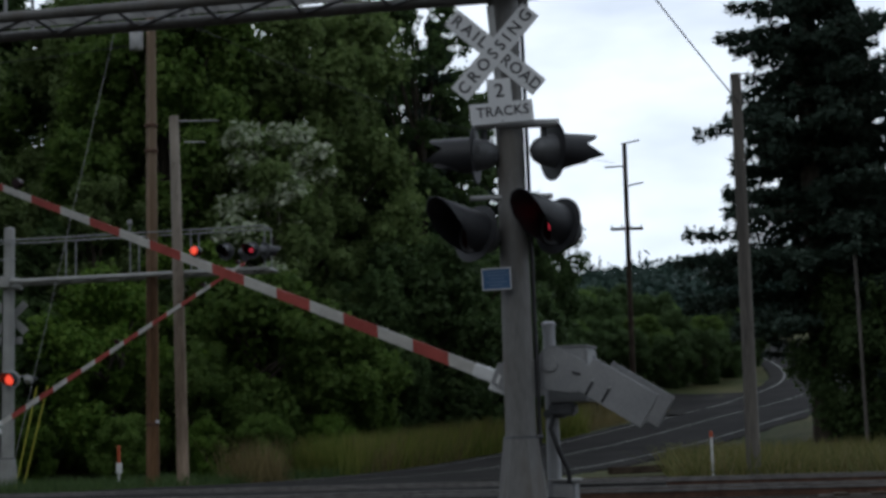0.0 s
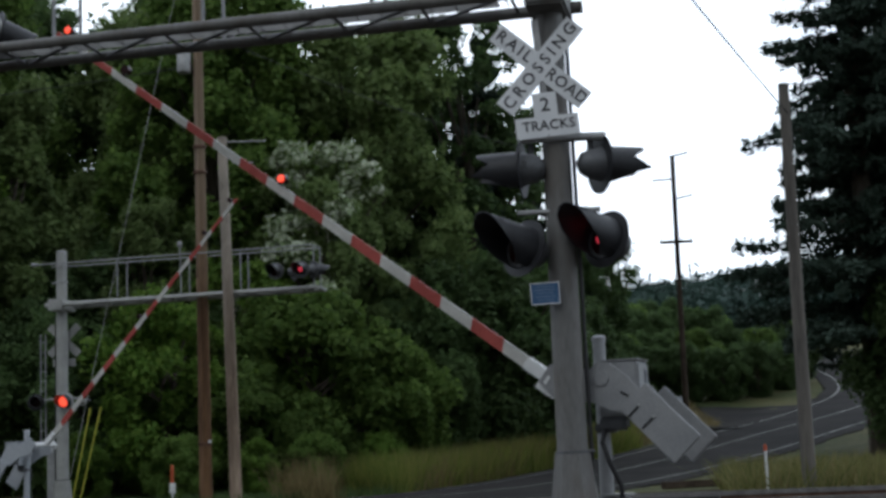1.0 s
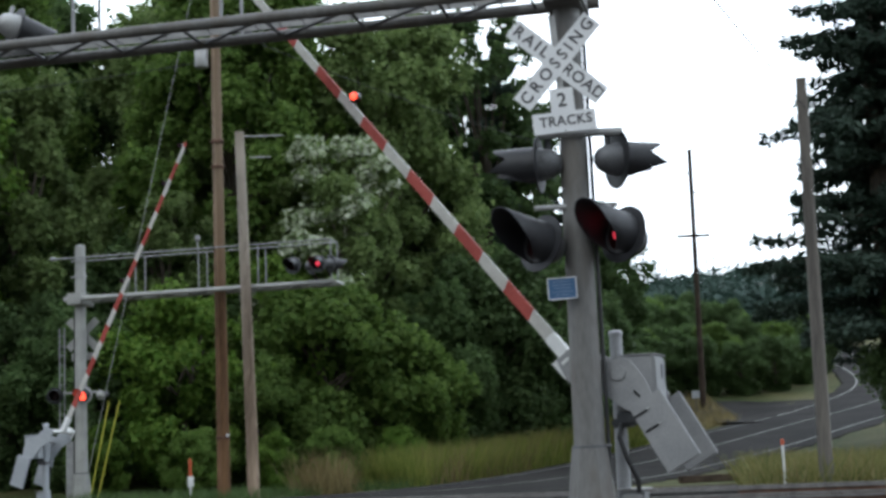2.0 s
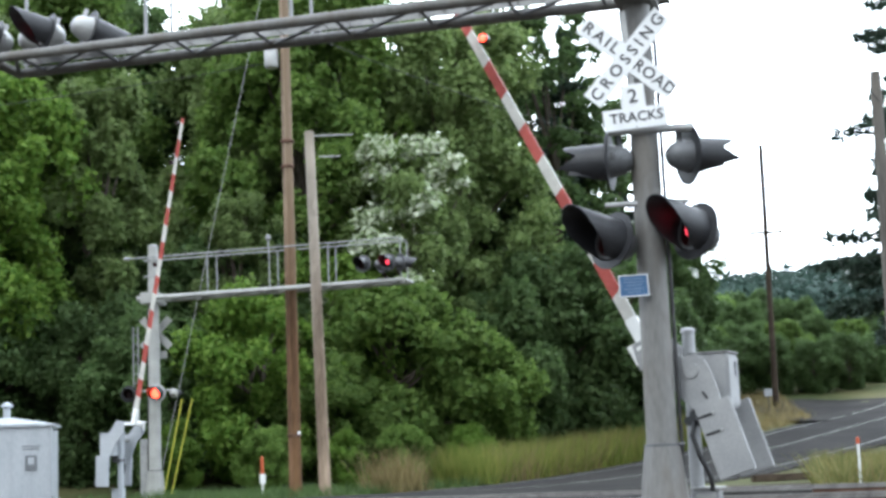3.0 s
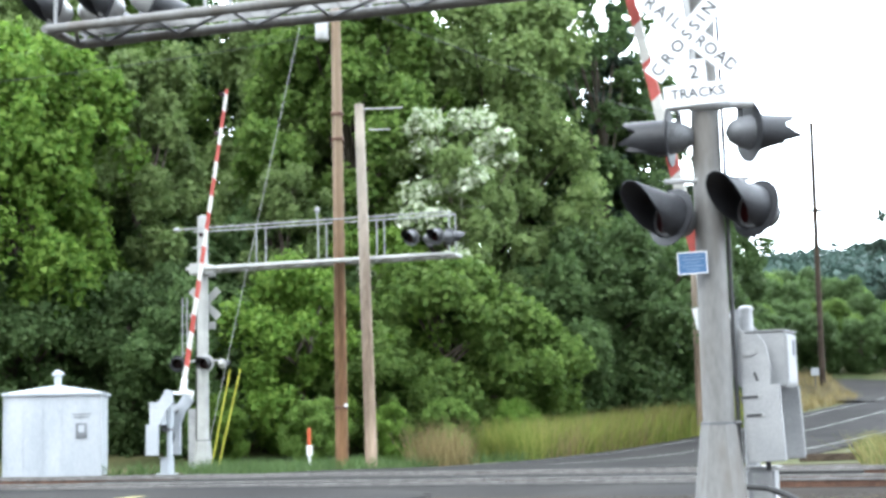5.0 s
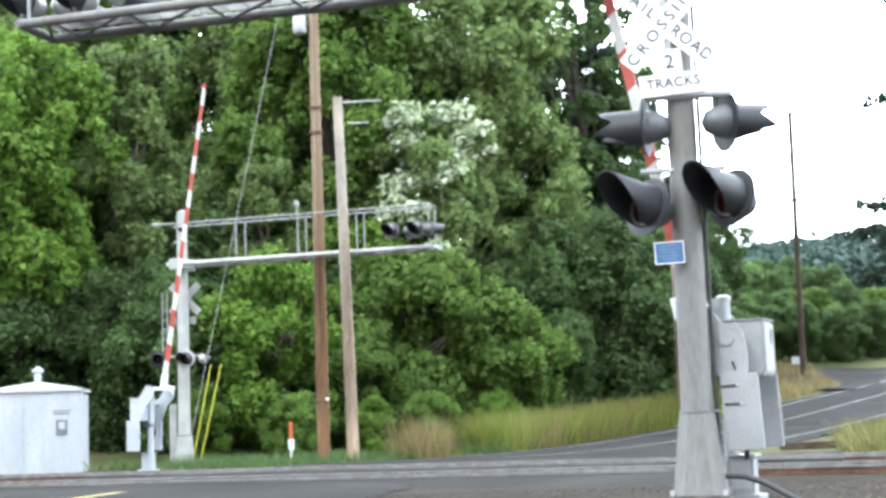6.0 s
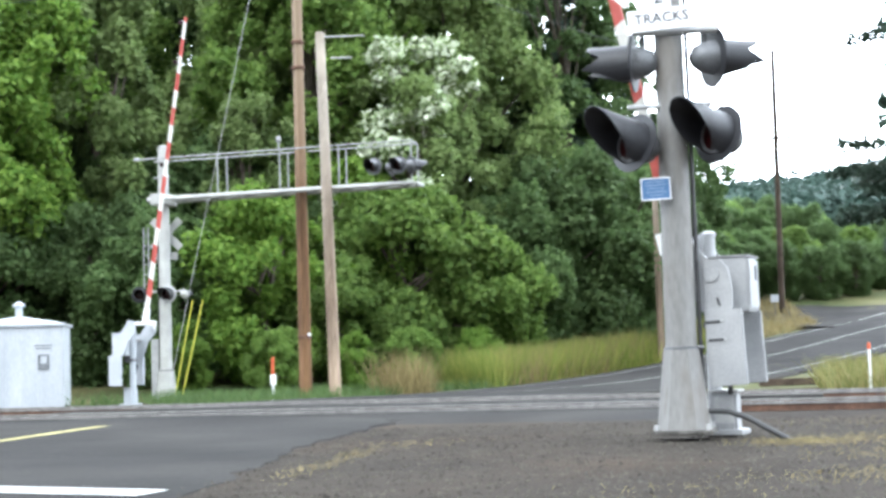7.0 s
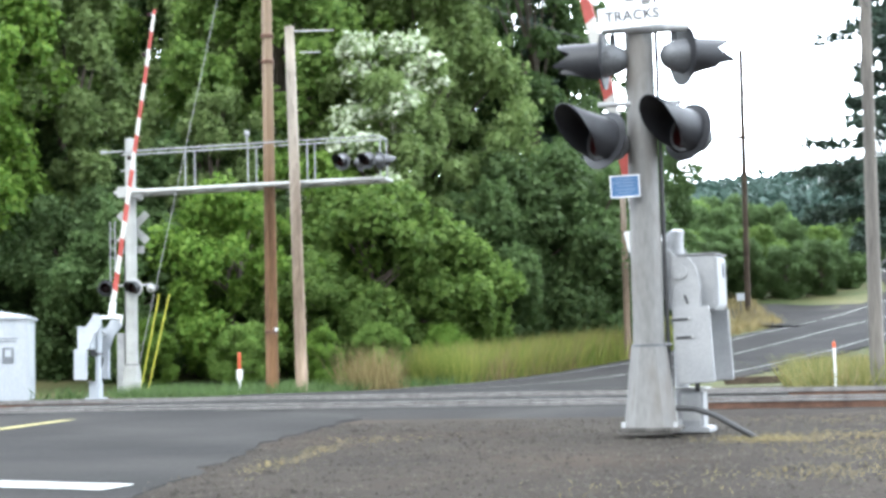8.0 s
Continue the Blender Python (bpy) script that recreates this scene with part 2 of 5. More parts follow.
def box(bm, c, s, m=None, bevel=0.0):
    mm = (m or Matrix()) @ Matrix.Translation(c) @ Matrix.Diagonal((*s, 1))
    made = bmesh.ops.create_cube(bm, size=1, matrix=mm)
    if bevel:
        edges = {e for v in made["verts"] for e in v.link_edges}
        bmesh.ops.bevel(bm, geom=list(edges), offset=bevel, segments=2, affect="EDGES")
    return bm


def lathe(bm, profile, m=None, n=24, arc=(0, 360), thick=None):
    """Turns (r, z) pairs about z."""
    m = m or Matrix()
    a0, a1 = radians(arc[0]), radians(arc[1])
    closed = abs(arc[1] - arc[0]) >= 360
    rings = []
    for r, z in profile:
        rings.append([bm.verts.new(m @ Vector((r * math.cos(a0 + (a1 - a0) * k / n), r * math.sin(a0 + (a1 - a0) * k / n), z))) for k in range(n if closed else n + 1)])
    for p, q in zip(rings, rings[1:]):
        for k in range(n):
            bm.faces.new((p[k], p[(k + 1) % len(p)], q[(k + 1) % len(q)], q[k]))
    return bm


def pipe_path(bm, pts, r, n=8):
    """One round pipe swept along points."""
    pts = [Vector(p) for p in pts]
    rings = []
    for k, p in enumerate(pts):
        d = (pts[min(k + 1, len(pts) - 1)] - pts[max(k - 1, 0)]).normalized()
        q = d.to_track_quat("Z", "Y").to_matrix()
        rings.append([bm.verts.new(p + q @ Vector((r * math.cos(2 * math.pi * j / n), r * math.sin(2 * math.pi * j / n), 0))) for j in range(n)])
    for a, b in zip(rings, rings[1:]):
        for j in range(n):
            bm.faces.new((a[j], a[(j + 1) % n], b[(j + 1) % n], b[j]))
    bm.faces.new(rings[0][::-1])
    bm.faces.new(rings[-1])
    return bm


def prism(bm, outline, depth, m=None):
    """An outline in x, z pushed through along y, both sides closed."""
    m = m or Matrix()
    f = [bm.verts.new(m @ Vector((x, -depth / 2, z))) for x, z in outline]
    g = [bm.verts.new(m @ Vector((x, depth / 2, z))) for x, z in outline]
    bm.faces.new(f)
    bm.faces.new(g[::-1])
    for k in range(len(f)):
        j = (k + 1) % len(f)
        bm.faces.new((f[j], f[k], g[k], g[j]))
    bmesh.ops.recalc_face_normals(bm, faces=bm.faces[:])
    return bm


def aim(loc, way):
    """A pose whose +z looks along way, with x level."""
    return Matrix.Translation(loc) @ Vector(way).to_track_quat("Z", "Y").to_matrix().to_4x4()


def lettering(text, size, parent, m, mat=None, name="lettering", spread=1.0):
    """Words as a mesh, centred, in the plane of x and y of m."""
    cu = bpy.data.curves.new("lettering", "FONT")
    cu.body, cu.size, cu.align_x, cu.align_y, cu.extrude, cu.offset = text, size, "CENTER", "CENTER", 0.003, 0.0022
    cu.resolution_u = 3
    cu.space_character = spread
    tmp = new("lettering_tmp", cu)
    dg = bpy.context.evaluated_depsgraph_get()
    me = bpy.data.meshes.new_from_object(tmp.evaluated_get(dg))
    bpy.data.objects.remove(tmp)
    bpy.data.curves.remove(cu)
    me.materials.clear()
    me.materials.append(mat or INK)
    ob = new(name, me)
    ob.parent = parent
    ob.matrix_local = m
    return ob


# ---- the lie of the land ----
ROAD = [(-4.6, -40, 0.0), (-5.4, -10, 0.0), (-6.0, 10, 0.0), (-6.1, 20, 0.02), (-4.9, 28, 0.06), (-2.9, 35.5, 0.0), (0.15, 42, -0.1), (3.9, 50, 0.0),
        (8.6, 58, 0.55), (14, 66, 1.5), (20, 74, 2.6), (25, 84, 3.9), (27, 97, 5.6), (26, 112, 7.5), (20, 130, 9.5), (12, 150, 11)]


def spline(pts, per=12):
    out = []
    p = [Vector(q) for q in pts]
    p = [2 * p[0] - p[1], *p, 2 * p[-1] - p[-2]]
    for i in range(1, len(p) - 2):
        for k in range(per):
            t = k / per
            a, b, c, d = p[i - 1], p[i], p[i + 1], p[i + 2]
            out.append(0.5 * (2 * b + (c - a) * t + (2 * a - 5 * b + 4 * c - d) * t * t + (3 * b - a - 3 * c + d) * t ** 3))
    out.append(p[-2])
    return out


LINE = spline(ROAD, 20)
LINE_XY = np.array([(p.x, p.y) for p in LINE])
LINE_Z = np.array([p.z for p in LINE])
LINE_T = np.gradient(LINE_XY, axis=0)
LINE_T /= np.linalg.norm(LINE_T, axis=1)[:, None]
LINE_N = np.stack([LINE_T[:, 1], -LINE_T[:, 0]], 1)  # to the right


def smooth01(x):
    x = np.clip(x, 0, 1)
    return x * x * (3 - 2 * x)


def land(x, y):
    """The height of the ground."""
    x, y = np.atleast_1d(np.asarray(x, float)), np.atleast_1d(np.asarray(y, float))
    d2 = (x[:, None] - LINE_XY[None, :, 0]) ** 2 + (y[:, None] - LINE_XY[None, :, 1]) ** 2
    near = d2.argmin(1)
    off = np.sqrt(d2.min(1))
    side = (x - LINE_XY[near, 0]) * LINE_N[near, 0] + (y - LINE_XY[near, 1]) * LINE_N[near, 1]
    z = LINE_Z[near] * smooth01((y - 24) / 12) - 0.05 * smooth01((off - 2.5) / 2)* smooth01((y - 30) / 6)
    bank = np.where(side < 0, 0.10, 0.03) * np.clip(off - 7.5, 0, 45) * smooth01((y - 44) / 14)
    z = z + bank
    hill = 39 * smooth01((y - 130) / 330) + 10 * np.sin(x * 0.006 + 1) * smooth01((y - 200) / 200) + 5 * np.sin(x * 0.021 + y * 0.01) * smooth01((y - 200) / 200)
    return z * (1 - smooth01((y - 140) / 120)) + hill


def gz(x, y):
    return float(land(x, y)[0])


def build_ground():
    xs = np.unique(np.concatenate([np.arange(-60, 60.1, 1.5), np.geomspace(60, 2500, 26), -np.geomspace(60, 2500, 26)]))
    ys = np.unique(np.concatenate([np.arange(-20, 150.1, 1.5), np.geomspace(150, 2500, 30), -np.geomspace(20, 2500, 16)]))
    gx, gy = np.meshgrid(xs, ys)
    z = land(gx.ravel(), gy.ravel())
    verts = np.stack([gx.ravel(), gy.ravel(), z], 1)
    w = len(xs)
    faces = [(j * w + i, j * w + i + 1, (j + 1) * w + i + 1, (j + 1) * w + i) for j in range(len(ys) - 1) for i in range(w - 1)]
    me = bpy.data.meshes.new("ground")
    me.from_pydata(verts.tolist(), [], faces)
    for p in me.polygons:
        p.use_smooth = True
        c = p.center
        p.material_index = 0 if (c.y < 40 and c.y > -60) else 1
    me.materials.append(GRAVEL)
    me.materials.append(SOIL)
    return tagged(new("ground", me), "grey gravel shoulder running into grassy verge and hills", "ground", kind="structure")


def strip(name, mat, left, right, lift, label, category, start=0, stop=None, every=1, parent=None, ragged=0.0):
    """A band along the road between two offsets from its middle, laid on the land."""
    bm = bmesh.new()
    rows = []
    for k in range(start, len(LINE) if stop is None else stop, every):
        p, n = LINE[k], LINE_N[k]
        row = []
        count = max(1, int(abs(right - left) / 1.2))
        for j in range(count + 1):
            o = left + (right - left) * j / count
            if ragged and j in (0, count):
                o += ragged * (noise.noise((p.x, p.y * 1.3, j)) + 0.6 * noise.noise((p.x * 4, p.y * 4, j)))
            crown = 0.05 * (1 - (o / 4.2) ** 2)
            row.append(bm.verts.new((p.x + n[0] * o, p.y + n[1] * o, p.z + lift + crown)))
        if ragged:
            for at, v in ((0, row[0]), (len(row) + 1, row[-1])):
                row.insert(at, bm.verts.new(v.co + Vector((n[0], n[1], 0)) * (-0.12 if at == 0 else 0.12) - Vector((0, 0, 0.16))))
        rows.append(row)
    for a, b in zip(rows, rows[1:]):
        for j in range(len(a) - 1):
            bm.faces.new((a[j], a[j + 1], b[j + 1], b[j]))
    bmesh.ops.recalc_face_normals(bm, faces=bm.faces[:])
    ob = new(name, mesh_of(name, bm, mat))
    if parent is not None:
        ob.parent = parent
        return ob
    return tagged(ob, label, category, kind="structure")


ground = build_ground()
road = strip("road", ASPHALT, -4.3, 4.3, 0.012, "worn grey asphalt two-lane road curving over the crossing", "road", ragged=0.3)
SIDE = spline([(6.5, 81.5, 3.2), (11, 80.5, 3.1), (15.5, 78.5, 2.95), (20, 76, 2.75), (24, 75, 2.9)], 6)


def side_road():
    bm = bmesh.new()
    rows = []
    for k, p in enumerate(SIDE):
        t = (SIDE[min(k + 1, len(SIDE) - 1)] - SIDE[max(k - 1, 0)]).normalized()
        n = Vector((t.y, -t.x, 0))
        wide = 2.6 + 6.0 * float(smooth01((p.x - 11) / 6))  # the mouth opens towards the main road
        rows.append([bm.verts.new((p.x + n.x * o, p.y + n.y * o, max(gz(p.x + n.x * o, p.y + n.y * o) + 0.04, p.z - 1.0))) for o in (-2.6, -1.3, 0, wide * 0.25, wide * 0.5, wide * 0.75, wide)])
    for a, b in zip(rows, rows[1:]):
        for j in range(6):
            bm.faces.new((a[j], a[j + 1], b[j + 1], b[j]))
    bmesh.ops.recalc_face_normals(bm, faces=bm.faces[:])
    return tagged(new("side_road", mesh_of("side_road", bm, ASPHALT)), "grey asphalt side road joining at the bend", "road", kind="structure")


side_road()
strip("edge_line", FADEDWHITE, -3.44, -3.34, 0.018, "", "", parent=road, start=100)
strip("edge_line", FADEDWHITE, 3.34, 3.44, 0.018, "", "", parent=road, start=126)
strip("centre_line", FADEDWHITE, -0.15, -0.06, 0.018, "", "", parent=road, start=106)
strip("centre_line", LINEYELLOW, -0.2, 0.0, 0.018, "", "", parent=road, start=20, stop=65)

# ---- railway ----
TRACK_DIR = Vector((0.982, -0.19, 0)).normalized()
TRACK_NORMAL = Vector((0.19, 0.982, 0)).normalized()
TRACK_START = Vector((3.7, 22.9, 0))


def rail_mesh(length):
    bm = bmesh.new()
    h = 0.16
    box(bm, (0, 0, h - 0.02), (length, 0.072, 0.04))
    bm2 = bmesh.new()
    box(bm2, (0, 0, h / 2 - 0.01), (length, 0.02, h - 0.04))
    box(bm2, (0, 0, 0.01), (length, 0.14, 0.02))
    return bm, bm2


def build_track(offset, label):
    base = TRACK_START + TRACK_NORMAL * offset
    rot = Matrix.Translation(base) @ Matrix.Rotation(math.atan2(TRACK_DIR.y, TRACK_DIR.x), 4, "Z")
    track = thing("railway_track", label, "railway track", rot, "railway tracks", "structure")
    length = 240
    for s in (0, 1.5):
        head, web = rail_mesh(length)
        r = part("rail", web, RUST, track, "rusty steel rail", Matrix.Translation((0, s, -0.02)))
        part("rail_head", head, RAILTOP, r, "polished rail head")
    bm = bmesh.new()
    prism(bm, [(-0.9, -0.15), (2.4, -0.15), (1.95, 0.03), (-0.45, 0.03)], 114, Matrix.Translation((60.6, 0, 0)) @ Matrix.Rotation(radians(90), 4, "Z"))
    part("ballast", bm, BALLAST, track, "brown crushed stone ballast", Matrix.Translation((0, 0, -0.02)))
    bm = bmesh.new()
    box(bm, (0, 0, 0), (0.22, 2.6, 0.12), None, 0.008)
    tie = mesh_of("sleeper", bm, TIE)
    for k in range(70):
        ob = new("sleeper", tie)
        ob.parent = track
        ob.matrix_local = pose(3.9 + k * 0.55, 0.75, -0.03, 0, 0, random.uniform(-1, 1))
    for y0, y1 in ((-0.62, -0.06), (0.1, 0.74), (0.78, 1.4), (1.58, 2.15)):
        bm = bmesh.new()
        box(bm, (0, 0, 0), (1.68, y1 - y0, 0.1), None, 0.006)
        slab = mesh_of("crossing_panel", bm, CONCRETE)
        for k in range(8):
            ob = new("crossing_panel", slab)
            ob.parent = track
            ob.matrix_local = pose(-13.2 + k * 1.7 + offset * 0.35, (y0 + y1) / 2, 0.05 + random.uniform(-0.004, 0.004), random.uniform(-0.3, 0.3), 0, 0)
    aprons = [[(2.16, 0.095), (3.97, 0.095), (3.97, -0.05), (2.16, -0.05)]] if offset == 0 else [[(2.16, 0.095), (4.2, 0.0), (4.2, -0.06), (2.16, -0.06)]]
    if offset == 0:
        aprons.append([(-2.6, -0.02), (-0.63, 0.095), (-0.63, -0.06), (-2.6, -0.06)])
    for profile in aprons:
        bm = bmesh.new()
        prism(bm, [(-y, z) for y, z in profile], 13.6, Matrix.Rotation(radians(-90), 4, "Z"))
        part("asphalt_apron", bm, ASPHALT, track, "grey asphalt laid up to the rails", Matrix.Translation((-7.25 + offset * 0.35, 0, 0)))
    return track


build_track(0.0, "nearer railway track with rusty rails crossing the road")
build_track(4.6, "farther railway track with rusty rails crossing the road")


# ---- signal parts ----
FLASH_A, FLASH_B, FLASH_C = [], [], []


def hood_reach(a, notched):
    """How far the hood stands out at the angle a round the lamp (90 degrees is its crown): a long crown that runs back to the foot, or a crown, a notch and side lips."""
    up = abs((math.degrees(a) - 90 + 180) % 360 - 180)
    knots = ((0, 0.44), (35, 0.45), (50, 0.42), (72, 0.3), (95, 0.42), (108, 0.5), (125, 0.3), (150, 0.14), (180, 0.1)) if notched else ((0, 0.53), (30, 0.52), (60, 0.47), (90, 0.38), (120, 0.25), (150, 0.15), (180, 0.1))
    for (u, p), (v, q) in zip(knots, knots[1:]):
        if up <= v:
            return p + (q - p) * (up - u) / (v - u)
    return knots[-1][1]


def signal_lamp(parent, loc, way, group=None, hot=False, size=1.0, dish=0.255, shell=None, face=None, notched=False):
    """A hooded flashing lamp; its +z looks along way. Parts hang under the housing."""
    m = aim(loc, way)
    shell, face = shell or LAMPGREY, face or BLACK
    bm = bmesh.new()
    lathe(bm, [(0.0, -0.24), (0.06, -0.235), (0.11, -0.20), (0.145, -0.13), (0.165, -0.03), (0.175, 0.0), (0.175, 0.03), (0.15, 0.035), (0.15, 0.0), (0.0, 0.0)], None, 24)
    tube(bm, (0, 0.14, -0.1), (0, 0.25, -0.1), 0.035, 0.03, 10)
    box(bm, (0.15, 0.03, -0.06), (0.05, 0.07, 0.05), None, 0.01)
    bmesh.ops.scale(bm, vec=(size,) * 3, verts=bm.verts[:])
    housing = part("lamp_housing", bm, shell, parent, "grey cast lamp housing", m)
    bm = bmesh.new()
    lathe(bm, [(dish * size, -0.012), (dish * size, 0.004), (0.17 * size, 0.012), (0.17 * size, -0.004), (dish * size, -0.012)], None, 32)
    part("background_disc", bm, face, housing, "round background disc")
    bm = bmesh.new()
    n, rings = 60, []
    for r in ((0.177, 0.185) if notched else (0.182, 0.19)):
        inner, outer = [], []
        for k in range(n + 1):
            a = radians(-70 + 320 * k / n)
            reach = hood_reach(a, notched)
            inner.append(bm.verts.new((r * size * math.cos(a), r * size * math.sin(a), 0.0)))
            mouth = r * size * (1 if notched else 1 - 0.3 * reach)
            outer.append(bm.verts.new((mouth * math.cos(a), mouth * math.sin(a), reach * size)))
        rings.append((inner, outer))
    for inner, outer in rings:
        for k in range(n):
            bm.faces.new((inner[k], inner[k + 1], outer[k + 1], outer[k]))
    for k in range(n):
        bm.faces.new((rings[0][1][k], rings[0][1][k + 1], rings[1][1][k + 1], rings[1][1][k]))
    for k in (0, n):
        bm.faces.new((rings[0][0][k], rings[0][1][k], rings[1][1][k], rings[1][0][k]))
    bmesh.ops.recalc_face_normals(bm, faces=bm.faces[:])
    part("hood", bm, BLACK, housing, "long black sheet-metal hood with notched lip")
    bm = bmesh.new()
    lathe(bm, [(0.0, 0.06), (0.05, 0.057), (0.1, 0.047), (0.15, 0.022)], Matrix.Diagonal((size, size, size, 1)), 24)
    part("lens", bm, LENS, housing, "dark red glass lens")
    if group is not None:
        bm = bmesh.new()
        lathe(bm, [(0.0, 0.03), (0.03, 0.028), (0.055, 0.018), (0.07, 0.0), (0.0, -0.002)] if not hot else [(0.0, 0.04), (0.06, 0.036), (0.11, 0.02), (0.14, 0.0), (0.0, -0.002)], Matrix.Diagonal((size, size, size, 1)), 20)
        g = part("bulb", bm, HOTGLOW if hot else GLOW, housing, "glowing red lamp")
        group.append(g)
    return housing


def cantilever_mast(name, label, m, height, arm_z, lamp_z, arm_len, r_low, r_top, metal=None):
    """Mast with a foot shroud and an arm walkway along -x."""
    metal = metal or ALU
    top = thing(name, label, "crossing signal", m, "cantilever crossing signals")
    bm = bmesh.new()
    lathe(bm, [(0.0, 0.03), (r_low, 0.03), (r_low, 0.95), (r_low * 0.96, 1.0), (r_top + (r_low - r_top) * 0.55, height * 0.4), (r_top, height - 0.03), (r_top * 0.7, height), (0, height)], None, 20)
    part("mast", bm, metal, top, "dull grey aluminium mast")
    bm = bmesh.new()
    lo, hi = 0.285, r_low + 0.01
    v0 = [bm.verts.new((lo * a, lo * b, 0.05)) for a, b in ((-1, -.55), (-.55, -1), (.55, -1), (1, -.55), (1, .55), (.55, 1), (-.55, 1), (-1, .55))]
    v1 = [bm.verts.new((hi * a, hi * b, 0.93)) for a, b in ((-1, -.45), (-.45, -1), (.45, -1), (1, -.45), (1, .45), (.45, 1), (-.45, 1), (-1, .45))]
    for k in range(8):
        bm.faces.new((v0[k], v0[(k + 1) % 8], v1[(k + 1) % 8], v1[k]))
    bm.faces.new(v1)
    bmesh.ops.recalc_face_normals(bm, faces=bm.faces[:])
    part("foot_shroud", bm, metal, top, "flared eight-sided foot of the mast")
    bm = bmesh.new()
    box(bm, (0, 0, 0.035), (0.66, 0.66, 0.05), None, 0.012)
    foot = part("base_plate", bm, GROUT, top, "steel base plate")
    for a in (-0.28, 0.28):
        for b in (-0.28, 0.28):
            bm = bmesh.new()
            tube(bm, (a, b, 0.05), (a, b, 0.12), 0.025, 0.025, 6)
            part("anchor_bolt", bm, GALV, foot)
    bm = bmesh.new()
    box(bm, (0, 0, -0.13), (1.0, 1.0, 0.12), None, 0.02)
    part("footing", bm, CONCRETE, top, "low concrete footing")
    bm = bmesh.new()
    lathe(bm, [(r_low + 0.004, 0.92), (r_low + 0.016, 0.93), (r_low + 0.016, 0.955), (r_low + 0.004, 0.96)], None, 20)
    tube(bm, (r_low, -0.06, 0.945), (r_low + 0.07, -0.06, 0.945), 0.022, 0.022, 8)
    part("clamp_band", bm, LAMPGREY, top, "dark steel clamp band")
    bm = bmesh.new()
    tube(bm, (r_low + 0.03, 0.02, 0.2), (r_top + 0.035, 0.02, arm_z - 0.3), 0.022, 0.022, 8)
    part("conduit", bm, RUBBER, top, "dark cable conduit")
    # arm: two chords, lattice, walkway, rails
    half = 0.38
    bm = bmesh.new()
    tube(bm, (-arm_len, -half - 0.05, arm_z), (-arm_len, half + 0.05, arm_z), 0.06, 0.06, 10)
    arm = part("arm_end", bm, metal, top, "round aluminium end pipe of the arm")
    for y in (-half, half):
        bm = bmesh.new()
        tube(bm, (0.35, y, arm_z), (-arm_len, y, arm_z), 0.075, 0.062, 14)
        part("chord", bm, metal, arm, "round aluminium arm chord")
    bm = bmesh.new()
    step = 1.05
    k = 0
    while -0.4 - k * step > -arm_len + 0.2:
        x = -0.4 - k * step
        tube(bm, (x, -half, arm_z - 0.02), (max(x - step, -arm_len), half, arm_z - 0.02), 0.022, 0.022, 8)
        tube(bm, (x, -half, arm_z + 0.0), (x, half, arm_z), 0.02, 0.02, 8)
        k += 1
    part("lattice", bm, LAMPGREY, arm, "dark steel lattice braces")
    bm = bmesh.new()
    for j in range(9):
        y = -0.26 + j * 0.065
        box(bm, (-arm_len / 2 - 0.2, y, arm_z + 0.075), (arm_len - 0.8, 0.012, 0.03))
    for j in range(int(arm_len / 0.3)):
        box(bm, (-0.5 - j * 0.3, 0, arm_z + 0.07), (0.012, 0.56, 0.02))
    part("walkway_grating", bm, GALV, arm, "open steel walkway grating")
    bm = bmesh.new()
    for y in (-half, half):
        tube(bm, (0.75 if y > 0 else 0.1, y, arm_z + 1.28), (-arm_len + 0.12, y, arm_z + 1.28), 0.024, 0.024, 8)
    tube(bm, (-arm_len + 0.12, -half, arm_z + 1.28), (-arm_len + 0.12, half, arm_z + 1.28), 0.024, 0.024, 8)
    tube(bm, (0.62, half, arm_z + 1.28), (0.8, half, arm_z + 1.28), 0.06, 0.06, 8)
    part("handrail", bm, SILVER, arm, "silver pipe handrail")
    for x in (-2.0, -4.05, -5.95, -arm_len + 0.12):
        for y, dx in ((-half, 0), (half, -0.02)):
            bm = bmesh.new()
            tube(bm, (x + dx, y, arm_z), (x + dx, y, arm_z + 1.28), 0.024, 0.024, 8)
            part("handrail_post", bm, SILVER, arm)
    bm = bmesh.new()
    tube(bm, (-4.05, half, arm_z + 1.28), (-4.05, half, arm_z + 1.55), 0.03, 0.03, 8)
    lathe(bm, [(0.0, 0.2), (0.07, 0.18), (0.085, 0.06), (0.05, 0.0), (0, 0)], Matrix.Translation((-4.05, half, arm_z + 1.5)), 12)
    part("bell", bm, SILVER, arm, "small silver bell")
    bm = bmesh.new()
    box(bm, (0, 0, arm_z), (r_top * 2 + 0.16, half * 2 + 0.2, 0.36), None, 0.03)
    part("arm_bracket", bm, metal, top, "cast arm bracket")
    for zz in (arm_z + 0.7, arm_z + 1.2):
        if zz < height:
            bm = bmesh.new()
            lathe(bm, [(r_top + 0.005, zz), (r_top + 0.03, zz + 0.01), (r_top + 0.03, zz + 0.06), (r_top + 0.005, zz + 0.07)], None, 18)
            tube(bm, (r_top, 0, zz + 0.03), (r_top + 0.16, 0, zz + 0.03), 0.02, 0.02, 8)
            part("mast_band", bm, GALV, top)
    return top


def crossarm(parent, a, b, r=0.03):
    bm = bmesh.new()
    tube(bm, a, b, r, r, 10)
    return part("lamp_crossarm", bm, GALV, parent, "grey pipe crossarm")


